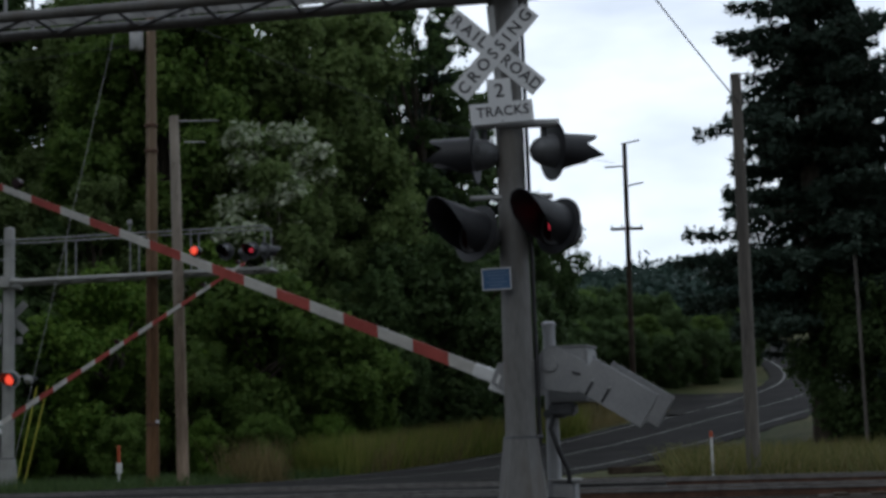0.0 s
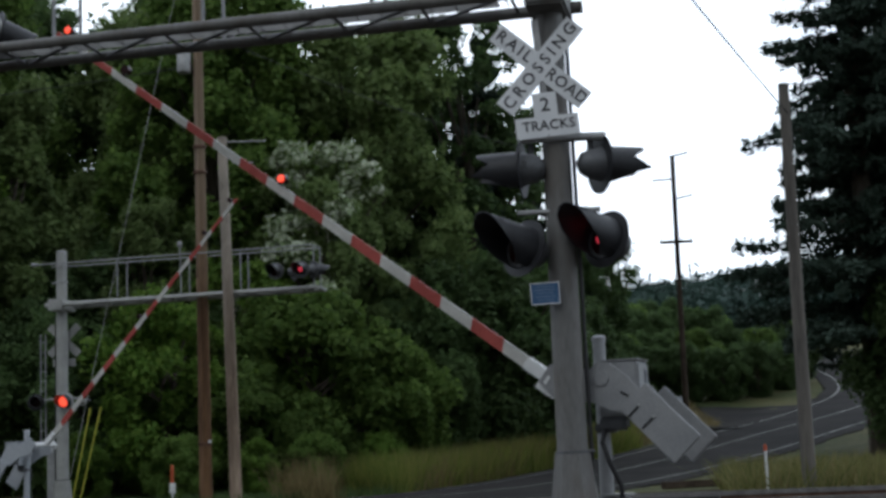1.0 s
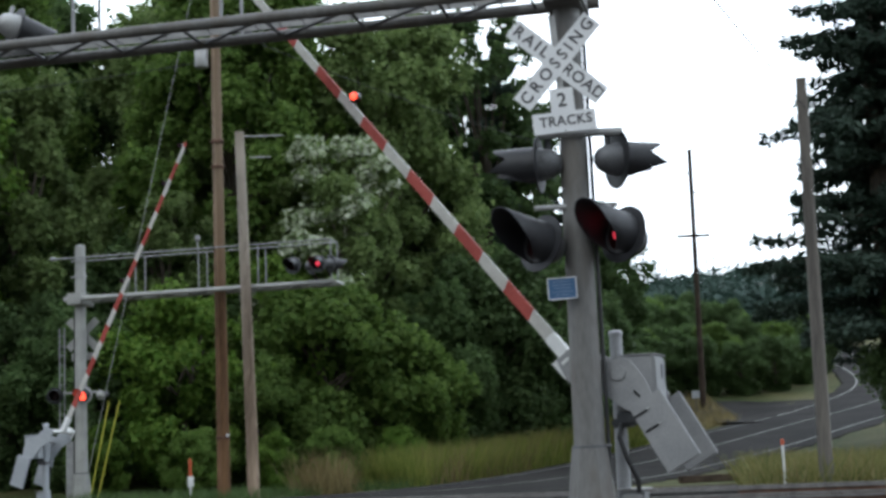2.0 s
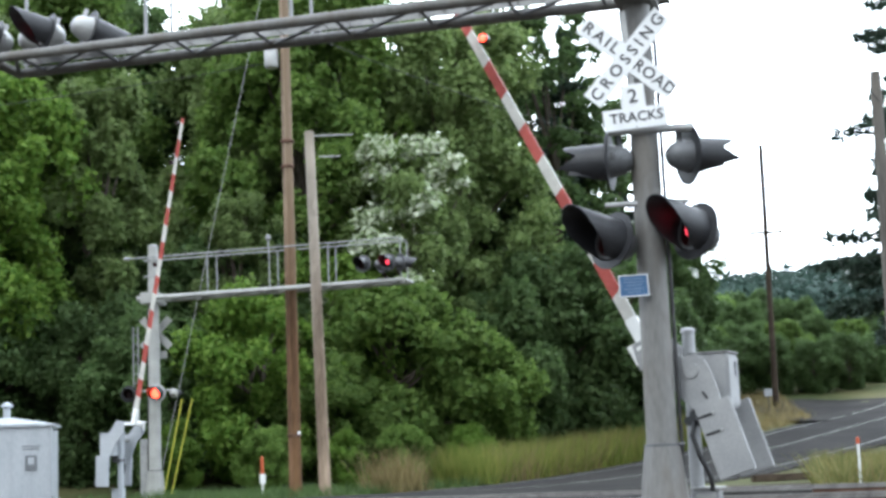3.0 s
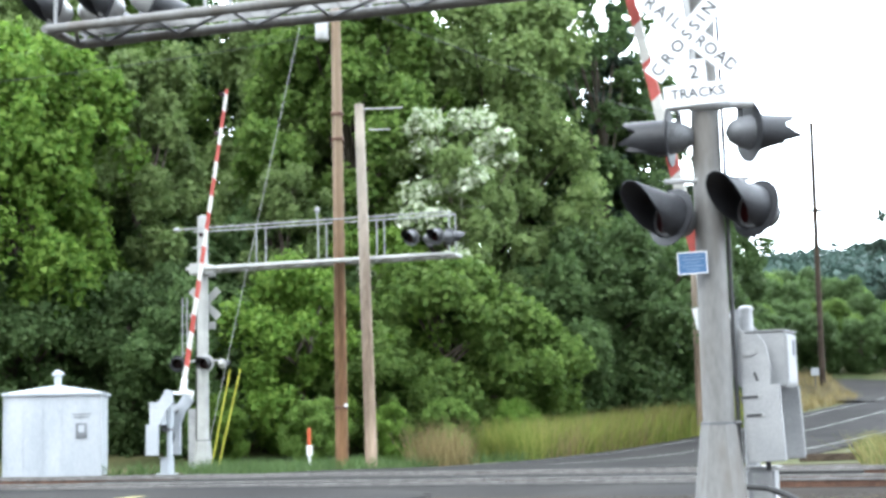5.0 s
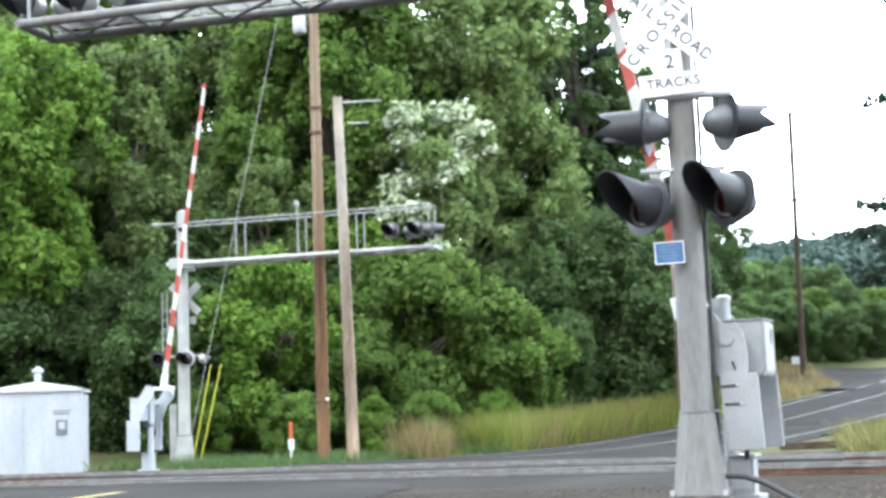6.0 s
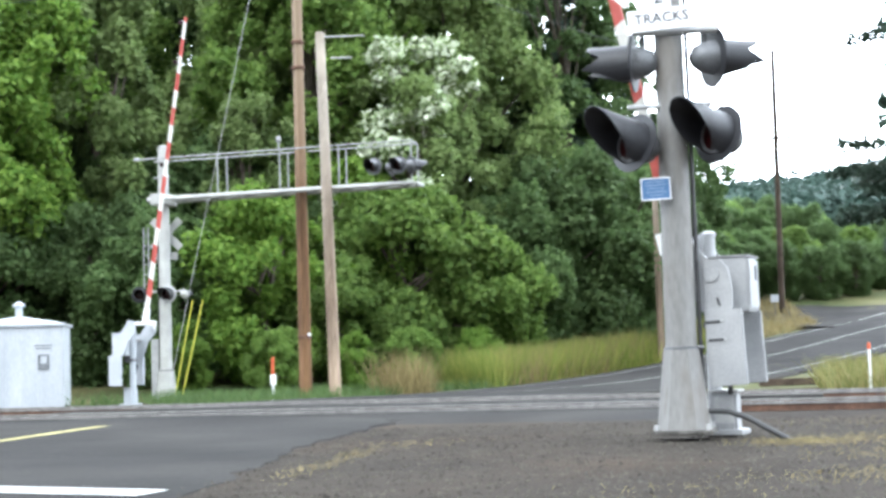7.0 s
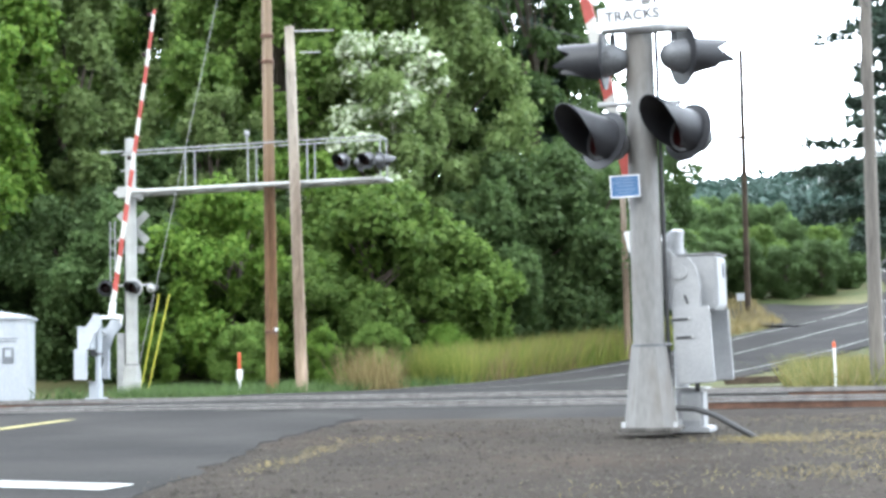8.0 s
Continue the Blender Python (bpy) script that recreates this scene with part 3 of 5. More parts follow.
def blade_sign(parent, m, text, label, sheet):
    bm = bmesh.new()
    box(bm, (0, 0, 0), (1.28, 0.24, 0.008), None, 0.003)
    b = part("blade", bm, sheet, parent, label, m)
    lead, trail = text
    if trail:
        lettering(lead, 0.185, b, pose(-0.37, 0, 0.006), spread=1.35)
        lettering(trail, 0.185, b, pose(0.375, 0, 0.006), spread=1.08)
    else:
        lettering(lead, 0.185, b, pose(0, 0, 0.006), spread=1.5)
    return b


def crossbuck(m, label, sheet=None):
    """Crossed blades in the local x, y plane, facing +z; a thing of its own."""
    sheet = sheet or SIGNWHITE
    cb = thing("crossbuck_sign", label, "crossbuck sign", m, "crossbuck signs")
    blade_sign(cb, pose(0, 0, 0, 0, 0, -45), ("RAIL", "ROAD"), "white blade lettered in black", sheet)
    blade_sign(cb, pose(0, 0, 0.012, 0, 0, 45), ("CROSSING", ""), "white blade lettered in black", sheet)
    bm = bmesh.new()
    box(bm, (0, 0.0, -0.03), (0.08, 1.1, 0.03))
    part("sign_bracket", bm, GALV, cb)
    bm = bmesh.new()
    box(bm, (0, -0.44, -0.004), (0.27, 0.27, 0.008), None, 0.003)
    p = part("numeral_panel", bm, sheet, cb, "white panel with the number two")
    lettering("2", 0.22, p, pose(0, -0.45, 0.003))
    bm = bmesh.new()
    box(bm, (0, -0.695, 0), (0.71, 0.24, 0.008), None, 0.003)
    p = part("tracks_panel", bm, sheet, cb, "white panel lettered tracks")
    lettering("TRACKS", 0.155, p, pose(0.015, -0.685, 0.006), spread=1.05)
    bm = bmesh.new()
    tube(bm, (0, -0.80, 0.0), (0, -0.80, 0.012), 0.012, 0.012, 8)
    part("sign_bolt", bm, GALV, cb)
    return cb


# ---- nearer signal ----
NEAR_YAW = -9.8
near_mast = cantilever_mast("cantilever_signal_mast", "grey aluminium cantilever mast with walkway arm beside the road", pose(2.4, 16.0, 0.06, 0, 0, NEAR_YAW), 7.9, 6.1, 3.6, 8.15, 0.182, 0.145)


def near_local(x, y, z):
    return near_mast.matrix_world.inverted() @ Vector((x, y, z))


def near_way(x, y, z):
    return near_mast.matrix_world.to_3x3().inverted() @ Vector((x, y, z))


bpy.context.view_layer.update()
near_face = near_way(-0.72, -0.65, 0.24)
crossarm(near_mast, near_local(1.92, 15.93, 3.68), near_local(2.85, 15.9, 3.68))
signal_lamp(near_mast, near_local(2.89, 15.85, 3.33), near_face, FLASH_A, size=1.3)
signal_lamp(near_mast, near_local(1.97, 15.85, 3.27), near_face, FLASH_B, size=1.3)
crossarm(near_mast, near_local(2.0, 15.84, 4.5), near_local(2.95, 15.84, 4.5), 0.05)
signal_lamp(near_mast, near_local(2.0, 15.95, 4.18), near_way(-0.96, 0.22, 0.0), None, size=1.12, dish=0.29, notched=True)
signal_lamp(near_mast, near_local(2.88, 15.95, 4.2), near_way(0.93, 0.36, 0.0), None, size=1.12, dish=0.3, notched=True)
for dx, dy, way, flash in ((-8.25, -0.05, near_face, FLASH_B), (-7.5, -0.05, near_face, FLASH_A), (-7.85, 0.3, -near_face, None), (-6.95, 0.05, -near_face, None)):
    signal_lamp(near_mast, (dx, dy, 6.1 + 0.36), way, flash, shell=GALV)
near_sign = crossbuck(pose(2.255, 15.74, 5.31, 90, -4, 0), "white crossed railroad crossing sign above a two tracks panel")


def build_plaque():
    top = thing("blue_notice_plate", "small blue notice plate strapped to the mast", "notice sign", pose(2.18, 15.76, 2.745, 90, -2, 0))
    bm = bmesh.new()
    box(bm, (0, 0, 0), (0.325, 0.245, 0.006), None, 0.003)
    part("plate", bm, BLUE, top)
    bm = bmesh.new()
    for c, s in (((0, 0.116, 0.005), (0.315, 0.01, 0.003)), ((0, -0.116, 0.005), (0.315, 0.01, 0.003)), ((-0.156, 0, 0.005), (0.01, 0.24, 0.003)), ((0.156, 0, 0.005), (0.01, 0.24, 0.003))):
        box(bm, c, s)
    part("white_border", bm, SIGNWHITE, top, "thin white border")
    bm = bmesh.new()
    for y, w in ((0.075, 0.2), (0.04, 0.23), (0.005, 0.18), (-0.035, 0.22), (-0.072, 0.15)):
        box(bm, (0, y, 0.005), (w, 0.007, 0.003))
    part("text_bars", bm, PALEBLUE, top, "unreadable lines of faded writing")
    bm = bmesh.new()
    tube(bm, (-0.02, 0, -0.02), (0.12, 0, -0.02), 0.012, 0.012, 8)
    part("strap", bm, GALV, top)


build_plaque()


# ---- crossing gates: stand, mechanism, swinging arm ----
ARM_OFFSET, ARM_FIRST, ARM_PITCH, GATE_Z, GATE_YAW = -0.389, 1.272, 0.475, 1.788, -18.5


def crossing_gate(label, m, paint=None, length=9.0, lights=(4.9, 7.75, 8.85)):
    """Stand on the ground; the arm lies along -x from its pivot and is keyed apart."""
    paint = paint or SILVER
    top = thing("crossing_gate", label, "crossing gate", m, "crossing gates")
    bm = bmesh.new()
    tube(bm, (-0.14, 0.25, 0.3), (-0.14, 0.25, 2.27), 0.082, 0.074, 16)
    lathe(bm, [(0.0, 0.04), (0.05, 0.035), (0.085, 0.012), (0.088, -0.02), (0.0, -0.02)], Matrix.Translation((-0.14, 0.25, 2.27)), 16)
    part("post", bm, paint, top, "silver pipe post")
    bm = bmesh.new()
    box(bm, (-0.02, 0.2, 0.26), (0.3, 0.28, 0.44), None, 0.03)
    box(bm, (-0.02, 0.2, 0.03), (0.46, 0.42, 0.06), None, 0.01)
    foot = part("junction_base", bm, paint, top, "cast junction box foot")
    bm = bmesh.new()
    box(bm, (0.0, 0.052, 0.28), (0.22, 0.014, 0.3), None, 0.005)
    box(bm, (0.0, 0.2, 0.49), (0.34, 0.32, 0.025), None, 0.008)
    for x in (-0.09, 0.09):
        tube(bm, (x, 0.05, 0.4), (x, 0.035, 0.4), 0.014, 0.014, 6)
    part("cover", bm, GALV, foot, "bolted cast cover")
    bm = bmesh.new()
    box(bm, (0.12, 0.27, GATE_Z - 0.11), (0.44, 0.56, 0.62), None, 0.02)
    mech = part("mechanism_box", bm, paint, top, "light grey gate mechanism box")
    bm = bmesh.new()
    box(bm, (0.12, 0.27, GATE_Z + 0.205), (0.48, 0.6, 0.02), None, 0.008)
    part("lid", bm, paint, mech, "overhanging sheet-metal lid")
    bm = bmesh.new()
    box(bm, (0.348, 0.27, GATE_Z - 0.11), (0.016, 0.48, 0.54), None, 0.006)
    door = part("door", bm, paint, mech, "flat end door")
    bm = bmesh.new()
    box(bm, (0.362, 0.36, GATE_Z + 0.02), (0.014, 0.09, 0.17), None, 0.004)
    part("maker_plate", bm, GREYPANE, door, "small dark plate")
    bm = bmesh.new()
    tube(bm, (0, -0.3, GATE_Z), (0, 0.66, GATE_Z), 0.05, 0.05, 12)
    part("shaft", bm, GALV, top, "main pivot shaft")
    bm = bmesh.new()
    box(bm, (0.02, 0.15, GATE_Z - 0.5), (0.3, 0.24, 0.16), None, 0.03)
    box(bm, (-0.1, 0.25, GATE_Z - 0.55), (0.24, 0.24, 0.1), None, 0.02)
    part("hub_cover", bm, LAMPGREY, top, "dark underside cover")
    bm = bmesh.new()
    pipe_path(bm, [(0.08, 0.06, 0.46), (0.08, 0.03, 0.6), (-0.02, -0.02, 0.85), (-0.1, 0.0, 1.08), (-0.08, 0.1, 1.26)], 0.03, 8)
    part("cable", bm, RUBBER, top, "black flexible cable")
    # swinging arm in its own space: pivot at 0, arm along -x
    outline = [(-0.58, -0.44), (-0.58, -0.2), (-0.36, -0.1), (-0.17, 0.0), (-0.14, 0.13), (-0.01, 0.19), (0.22, 0.18), (0.42, 0.13), (0.46, -0.06), (0.38, -0.2), (0.25, -0.24), (0.0, -0.3), (-0.3, -0.5)]
    bm = bmesh.new()
    prism(bm, outline, 0.03, Matrix.Translation((0, -0.27, 0)))
    tube(bm, (0, -0.31, 0), (0, -0.25, 0), 0.085, 0.085, 18)
    swing = part("swing_arm", bm, paint, top, "grey steel arm support plate", pose(0, 0, GATE_Z))
    plate = new("support_plate", swing.data)
    plate.parent = swing
    plate.matrix_local = pose(0, 0.93, 0)
    slant = Matrix.Rotation(radians(9.7), 4, "Y")
    for y in (-0.32, 0.7):
        bm = bmesh.new()
        box(bm, (0, 0, 0), (0.83, 0.07, 0.41), Matrix.Translation((0.826, y, -0.035)) @ slant, 0.01)
        part("counterweight", bm, paint, swing, "grey slab counterweight")
    for x, z, tilt, y in ((0.315, 0.002, 84, -0.291), (0.52, -0.1, 10, -0.36), (0.72, -0.112, 10, -0.36)):
        bm = bmesh.new()
        box(bm, (0, 0, 0), (0.026, 0.014, 0.165 if tilt < 50 else 0.1), Matrix.Translation((x, y, z)) @ Matrix.Rotation(radians(tilt), 4, "Y"), 0.003)
        part("bolt_slot", bm, BLACK, swing, "black bolt slot")
    for x, z, y in ((0.53, 0.0, -0.355), (0.74, -0.01, -0.355)):
        bm = bmesh.new()
        tube(bm, (x, y + 0.004, z), (x, y - 0.02, z), 0.016, 0.015, 6)
        part("bolt_head", bm, GALV, swing)
    bm = bmesh.new()
    box(bm, (-0.73, 0.12, ARM_OFFSET), (0.42, 0.13, 0.155), None, 0.02)
    part("arm_clamp", bm, WHITE, swing, "white conversion bracket")
    bm = bmesh.new()
    box(bm, (-0.51, 0.19, ARM_OFFSET + 0.02), (0.08, 0.96, 0.14), None, 0.02)
    prism(bm, [(-0.6, -0.52), (-0.36, -0.52), (-0.5, -0.27), (-0.6, -0.25)], 0.05, Matrix.Translation((0, -0.2, 0)))
    part("cross_tube", bm, WHITE, swing, "white cross tube between the support plates")

    def taper(d):
        return 0.15 - 0.075 * d / length

    cuts = [0.92, ARM_FIRST]
    while cuts[-1] < length:
        cuts.append(min(cuts[-1] + ARM_PITCH, length))
    for k, (d, e) in enumerate(zip(cuts, cuts[1:])):
        bm = bmesh.new()
        slope_d, slope_e = taper(d) * (0.45 if k else 0), taper(e) * (0.45 if e < length else 0)
        prism(bm, [(-d + slope_d / 2, ARM_OFFSET - taper(d) / 2), (-e + slope_e / 2, ARM_OFFSET - taper(e) / 2), (-e - slope_e / 2, ARM_OFFSET + taper(e) / 2), (-d - slope_d / 2, ARM_OFFSET + taper(d) / 2)], 0.045, Matrix.Translation((0, 0.12, 0)))
        part("white_stripe" if k % 2 == 0 else "red_stripe", bm, ARMWHITE if k % 2 == 0 else ARMRED, swing)
    for d in lights:
        bm = bmesh.new()
        tube(bm, (-d, 0.07, ARM_OFFSET + 0.13), (-d, 0.17, ARM_OFFSET + 0.13), 0.06, 0.06, 14)
        box(bm, (-d, 0.12, ARM_OFFSET + 0.06), (0.03, 0.04, 0.06))
        part("arm_light", bm, LENS, swing, "small red gate light")
        bm = bmesh.new()
        lathe(bm, [(0.0, 0.03), (0.03, 0.025), (0.05, 0.0), (0.0, -0.005)], Matrix(), 14)
        g = part("arm_bulb", bm, HOTGLOW, swing, "glowing red gate light")
        g["home"] = (-d, 0.06, ARM_OFFSET + 0.13)
    return top, swing


near_gate, near_swing = crossing_gate("silver crossing gate with a red and white striped arm", pose(2.853, 16.347, 0.02, 0, 0, GATE_YAW))
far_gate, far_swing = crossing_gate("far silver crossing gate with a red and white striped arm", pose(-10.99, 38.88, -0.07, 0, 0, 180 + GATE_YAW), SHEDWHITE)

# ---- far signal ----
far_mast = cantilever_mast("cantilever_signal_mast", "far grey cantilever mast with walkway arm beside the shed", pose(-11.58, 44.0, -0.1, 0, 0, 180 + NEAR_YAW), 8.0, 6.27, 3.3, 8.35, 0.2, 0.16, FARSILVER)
bpy.context.view_layer.update()


def far_local(x, y, z):
    return far_mast.matrix_world.inverted() @ Vector((x, y, z))


def far_way(x, y, z):
    return far_mast.matrix_world.to_3x3().inverted() @ Vector((x, y, z))


crossarm(far_mast, far_local(-12.35, 43.9, 3.3), far_local(-10.85, 43.9, 3.3))
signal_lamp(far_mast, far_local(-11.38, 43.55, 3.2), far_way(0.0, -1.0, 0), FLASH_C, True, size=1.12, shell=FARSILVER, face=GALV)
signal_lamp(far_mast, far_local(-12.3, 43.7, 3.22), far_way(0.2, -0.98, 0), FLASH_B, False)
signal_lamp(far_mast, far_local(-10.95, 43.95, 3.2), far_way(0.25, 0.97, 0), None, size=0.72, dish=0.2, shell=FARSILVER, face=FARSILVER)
for x, y, way, group in ((-4.62, 42.0, (-0.25, -0.97, 0), FLASH_B), (-3.85, 41.9, (-0.25, -0.97, 0), FLASH_A), (-3.5, 42.1, (0.75, 0.65, 0), None), (-4.1, 42.4, (0.75, 0.65, 0), None)):
    signal_lamp(far_mast, far_local(x, y, 6.68), far_way(*way), group, False, shell=LAMPGREY, face=LAMPGREY)
far_sign = crossbuck(pose(-11.6, 44.3, 5.13, 90, 0, 180), "white crossed sign seen from behind at the far mast", FARSILVER)


def relay_cabinet():
    c = thing("relay_cabinet", "narrow grey steel cabinet behind the far mast", "cabinet", pose(-11.95, 44.3, -0.12, 0, 0, 10))
    bm = bmesh.new()
    box(bm, (0, 0, 1.0), (0.34, 0.3, 1.9), None, 0.015)
    body = part("body", bm, GALV, c)
    bm = bmesh.new()
    box(bm, (0, -0.155, 1.02), (0.28, 0.012, 1.7), None, 0.004)
    part("door", bm, GALV, body)
    bm = bmesh.new()
    box(bm, (0, 0, 0.03), (0.42, 0.38, 0.08), None, 0.01)
    part("plinth", bm, CONCRETE, c)


relay_cabinet()
bm = bmesh.new()
tube(bm, (0.42, 0.25, 2.0), (0.42, 0.25, 5.4), 0.02, 0.02, 6)
tube(bm, (0.58, 0.25, 2.0), (0.58, 0.25, 5.4), 0.02, 0.02, 6)
for k in range(11):
    tube(bm, (0.42, 0.25, 2.15 + k * 0.3), (0.58, 0.25, 2.15 + k * 0.3), 0.012, 0.012, 6)
part("ladder", bm, SILVER, far_mast, "narrow silver ladder")


# ---- shed, poles, posts ----
def build_shed():
    w, d, h = 2.62, 2.3, 2.3
    shed = thing("equipment_shed", "small white sheet-metal equipment shed beside the gate", "shed", pose(-13.05, 39.0, -0.12, 0, 0, 15) @ Matrix.Translation((-w / 2, d / 2, 0)))
    bm = bmesh.new()
    box(bm, (0, 0, h / 2 + 0.06), (w, d, h), None, 0.012)
    walls = part("shed_wall", bm, SHEDWHITE, shed)
    bm = bmesh.new()
    for k in range(1, 5):
        box(bm, (-w / 2 + k * w / 5, -d / 2 - 0.006, h / 2 + 0.06), (0.03, 0.014, h - 0.02), None, 0.004)
    for x in (-w / 2, w / 2):
        box(bm, (x, -d / 2, h / 2 + 0.06), (0.05, 0.05, h), None, 0.006)
    part("panel_seams", bm, SHEDWHITE, walls)
    bm = bmesh.new()
    e = 0.07
    v = [bm.verts.new((sx * (w / 2 + e), sy * (d / 2 + e), h + z)) for z in (0.02, 0.09) for sx, sy in ((-1, -1), (1, -1), (1, 1), (-1, 1))]
    t = [bm.verts.new((sx * 0.15, sy * 0.15, h + 0.32)) for sx, sy in ((-1, -1), (1, -1), (1, 1), (-1, 1))]
    bm.faces.new(v[3::-1])
    for k in range(4):
        bm.faces.new((v[k], v[(k + 1) % 4], v[4 + (k + 1) % 4], v[4 + k]))
        bm.faces.new((v[4 + k], v[4 + (k + 1) % 4], t[(k + 1) % 4], t[k]))
    bm.faces.new(t)
    roof = part("roof", bm, SHEDWHITE, shed, "shallow white hipped roof")
    bm = bmesh.new()
    lathe(bm, [(0.1, 0.25), (0.1, 0.6), (0.17, 0.62), (0.17, 0.68), (0.05, 0.76), (0.0, 0.77)], Matrix.Translation((0, 0, h)), 16)
    part("vent_pipe", bm, SHEDWHITE, roof, "white capped vent")
    bm = bmesh.new()
    box(bm, (w * 0.3, -d / 2 - 0.02, 1.32), (0.3, 0.02, 0.42), None, 0.005)
    plate = part("hatch", bm, GREYPANE, walls, "small grey notice case")
    bm = bmesh.new()
    box(bm, (w * 0.3, -d / 2 - 0.034, 1.38), (0.17, 0.008, 0.2), None, 0.003)
    part("notice", bm, SHEDWHITE, plate)
    bm = bmesh.new()
    for z, ww in ((1.78, 0.5), (1.7, 0.42)):
        box(bm, (w * 0.3, -d / 2 - 0.012, z), (ww, 0.006, 0.025))
    part("text_bars", bm, GREYPANE, walls, "faint unreadable lettering")
    bm = bmesh.new()
    box(bm, (0, 0, 0.0), (w - 0.3, d - 0.2, 0.12))
    part("plinth", bm, CONCRETE, shed)


build_shed()


def wood_pole(name, label, x, y, z, height, r0, r1, mat, lean=(0, 0)):
    p = thing(name, label, "utility pole", pose(x, y, z - 0.1), "utility poles")
    bm = bmesh.new()
    n = 8
    for k in range(n):
        a, b = k / n, (k + 1) / n
        tube(bm, (lean[0] * a, lean[1] * a, height * a), (lean[0] * b, lean[1] * b, height * b), r0 + (r1 - r0) * a, r0 + (r1 - r0) * b, 14)
    bmesh.ops.remove_doubles(bm, verts=bm.verts[:], dist=0.002)
    part("pole", bm, mat, p)
    return p


def pole_arm(p, z, a, b, mat, n=4):
    bm = bmesh.new()
    box(bm, ((a + b) / 2, -0.12, z), (abs(b - a), 0.1, 0.16), None, 0.01)
    arm = part("crossarm", bm, mat, p)
    for k in range(n):
        x = a + 0.1 + (b - a - 0.2) * k / max(1, n - 1)
        bm = bmesh.new()
        lathe(bm, [(0.015, 0), (0.015, 0.08), (0.05, 0.1), (0.045, 0.16), (0.0, 0.18)], Matrix.Translation((x, -0.12, z + 0.05)), 8)
        part("insulator", bm, GREYPANE, arm)


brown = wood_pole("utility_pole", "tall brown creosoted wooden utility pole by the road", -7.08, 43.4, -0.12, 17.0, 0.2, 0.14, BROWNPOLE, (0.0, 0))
bm = bmesh.new()
lathe(bm, [(0.0, 0.0), (0.2, 0.02), (0.22, 0.08), (0.22, 0.62), (0.18, 0.68), (0.0, 0.7)], Matrix.Translation((-0.42, -0.1, 13.4)), 16)
part("transformer_can", bm, GALV, brown, "pale grey cylindrical can")
bm = bmesh.new()
box(bm, (0.55, 0, 14.6), (1.2, 0.07, 0.07), None, 0.01)
tube(bm, (1.05, 0, 14.2), (1.05, 0, 14.6), 0.16, 0.12, 10)
part("bracket_arm", bm, BLACK, brown, "dark bracket with a fixture")
for z in (1.9, 11.0, 10.2):
    bm = bmesh.new()
    lathe(bm, [(0.195, z), (0.21, z + 0.02), (0.21, z + 0.08), (0.195, z + 0.1)], Matrix(), 14)
    part("steel_band", bm, RUST, brown)
bm = bmesh.new()
box(bm, (0.17, -0.14, 2.02), (0.09, 0.03, 0.09), None, 0.005)
part("reflector_tag", bm, SIGNWHITE, brown, "tiny white tag")
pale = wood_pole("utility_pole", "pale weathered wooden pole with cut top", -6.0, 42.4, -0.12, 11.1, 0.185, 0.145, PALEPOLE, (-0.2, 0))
bm = bmesh.new()
for z, a, b in ((10.95, -0.1, 1.15), (10.3, 0.1, 0.75)):
    tube(bm, (a, 0, z), (b, -0.1, z - 0.04), 0.025, 0.02, 8)
part("bracket_rods", bm, GALV, pale)
right_pole = wood_pole("utility_pole", "grey weathered pole beyond the track with a service wire", 7.9, 29.8, 0, 8.6, 0.15, 0.115, GREYPOLE, (0.1, 0))
distant = wood_pole("utility_pole", "tall dark pole with crossarms up the road", 12.1, 79, gz(12.1, 79), 14.4, 0.17, 0.12, TIE, (0.15, 0))
pole_arm(distant, 9.6, -0.85, 0.95, TIE, 4)
for z, a, b in ((14.4, 0, 1.0), (13.1, -1.0, 0.1), (12.0, 0.1, 1.1)):
    bm = bmesh.new()
    tube(bm, (a, 0, z), (b, 0, z + (0.2 if b > 0.5 else 0.05)), 0.045, 0.04, 6)
    part("insulator_arm", bm, TIE, distant)
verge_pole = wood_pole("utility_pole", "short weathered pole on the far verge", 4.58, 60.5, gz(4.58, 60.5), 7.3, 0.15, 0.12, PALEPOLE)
thin_pole = wood_pole("utility_pole", "thin grey pole among the firs", 15.75, 48.5, gz(15.75, 48.5), 6.8, 0.07, 0.06, GREYPOLE)


def wire(label, a, b, r, sag, mat=None):
    a, b = Vector(a), Vector(b)
    pts = []
    for k in range(13):
        t = k / 12
        p = a.lerp(b, t)
        p.z -= sag * 4 * t * (1 - t)
        pts.append(p)
    bm = bmesh.new()
    pipe_path(bm, pts, r, 6)
    return tagged(new("overhead_wire", mesh_of("overhead_wire", bm, mat or RUBBER)), label, "wire", "overhead wires")


wire("thick service wire tied to the grey pole", (8.02, 29.7, 7.85), (0.6, 16.5, 11.6), 0.015, 0.15)
wire("thin guy wire beside the brown pole", (-7.45, 43.3, 17.0), (-11.36, 43.3, 0.0), 0.009, 0.02, GALV)
wire("thin wire crossing behind the gate", (-7.3, 43.3, 13.4), (-40, 52, 14.6), 0.012, 0.6)
wire("thin wire between the poles", (-7.3, 43.4, 14.7), (11.65, 79, 16), 0.012, 0.8)


def guy_guard():
    g = thing("guy_guard", "pair of leaning bright yellow guy-wire guards", "guy guard", pose(-11.05, 43.3, -0.12))
    for dx, lean in ((-0.1, 0.62), (0.12, 0.72)):
        bm = bmesh.new()
        tube(bm, (dx, 0, 0), (dx + lean, 0.05, 3.1), 0.018, 0.018, 8)
        part("guard_tube", bm, YELLOWGUARD, g)


guy_guard()


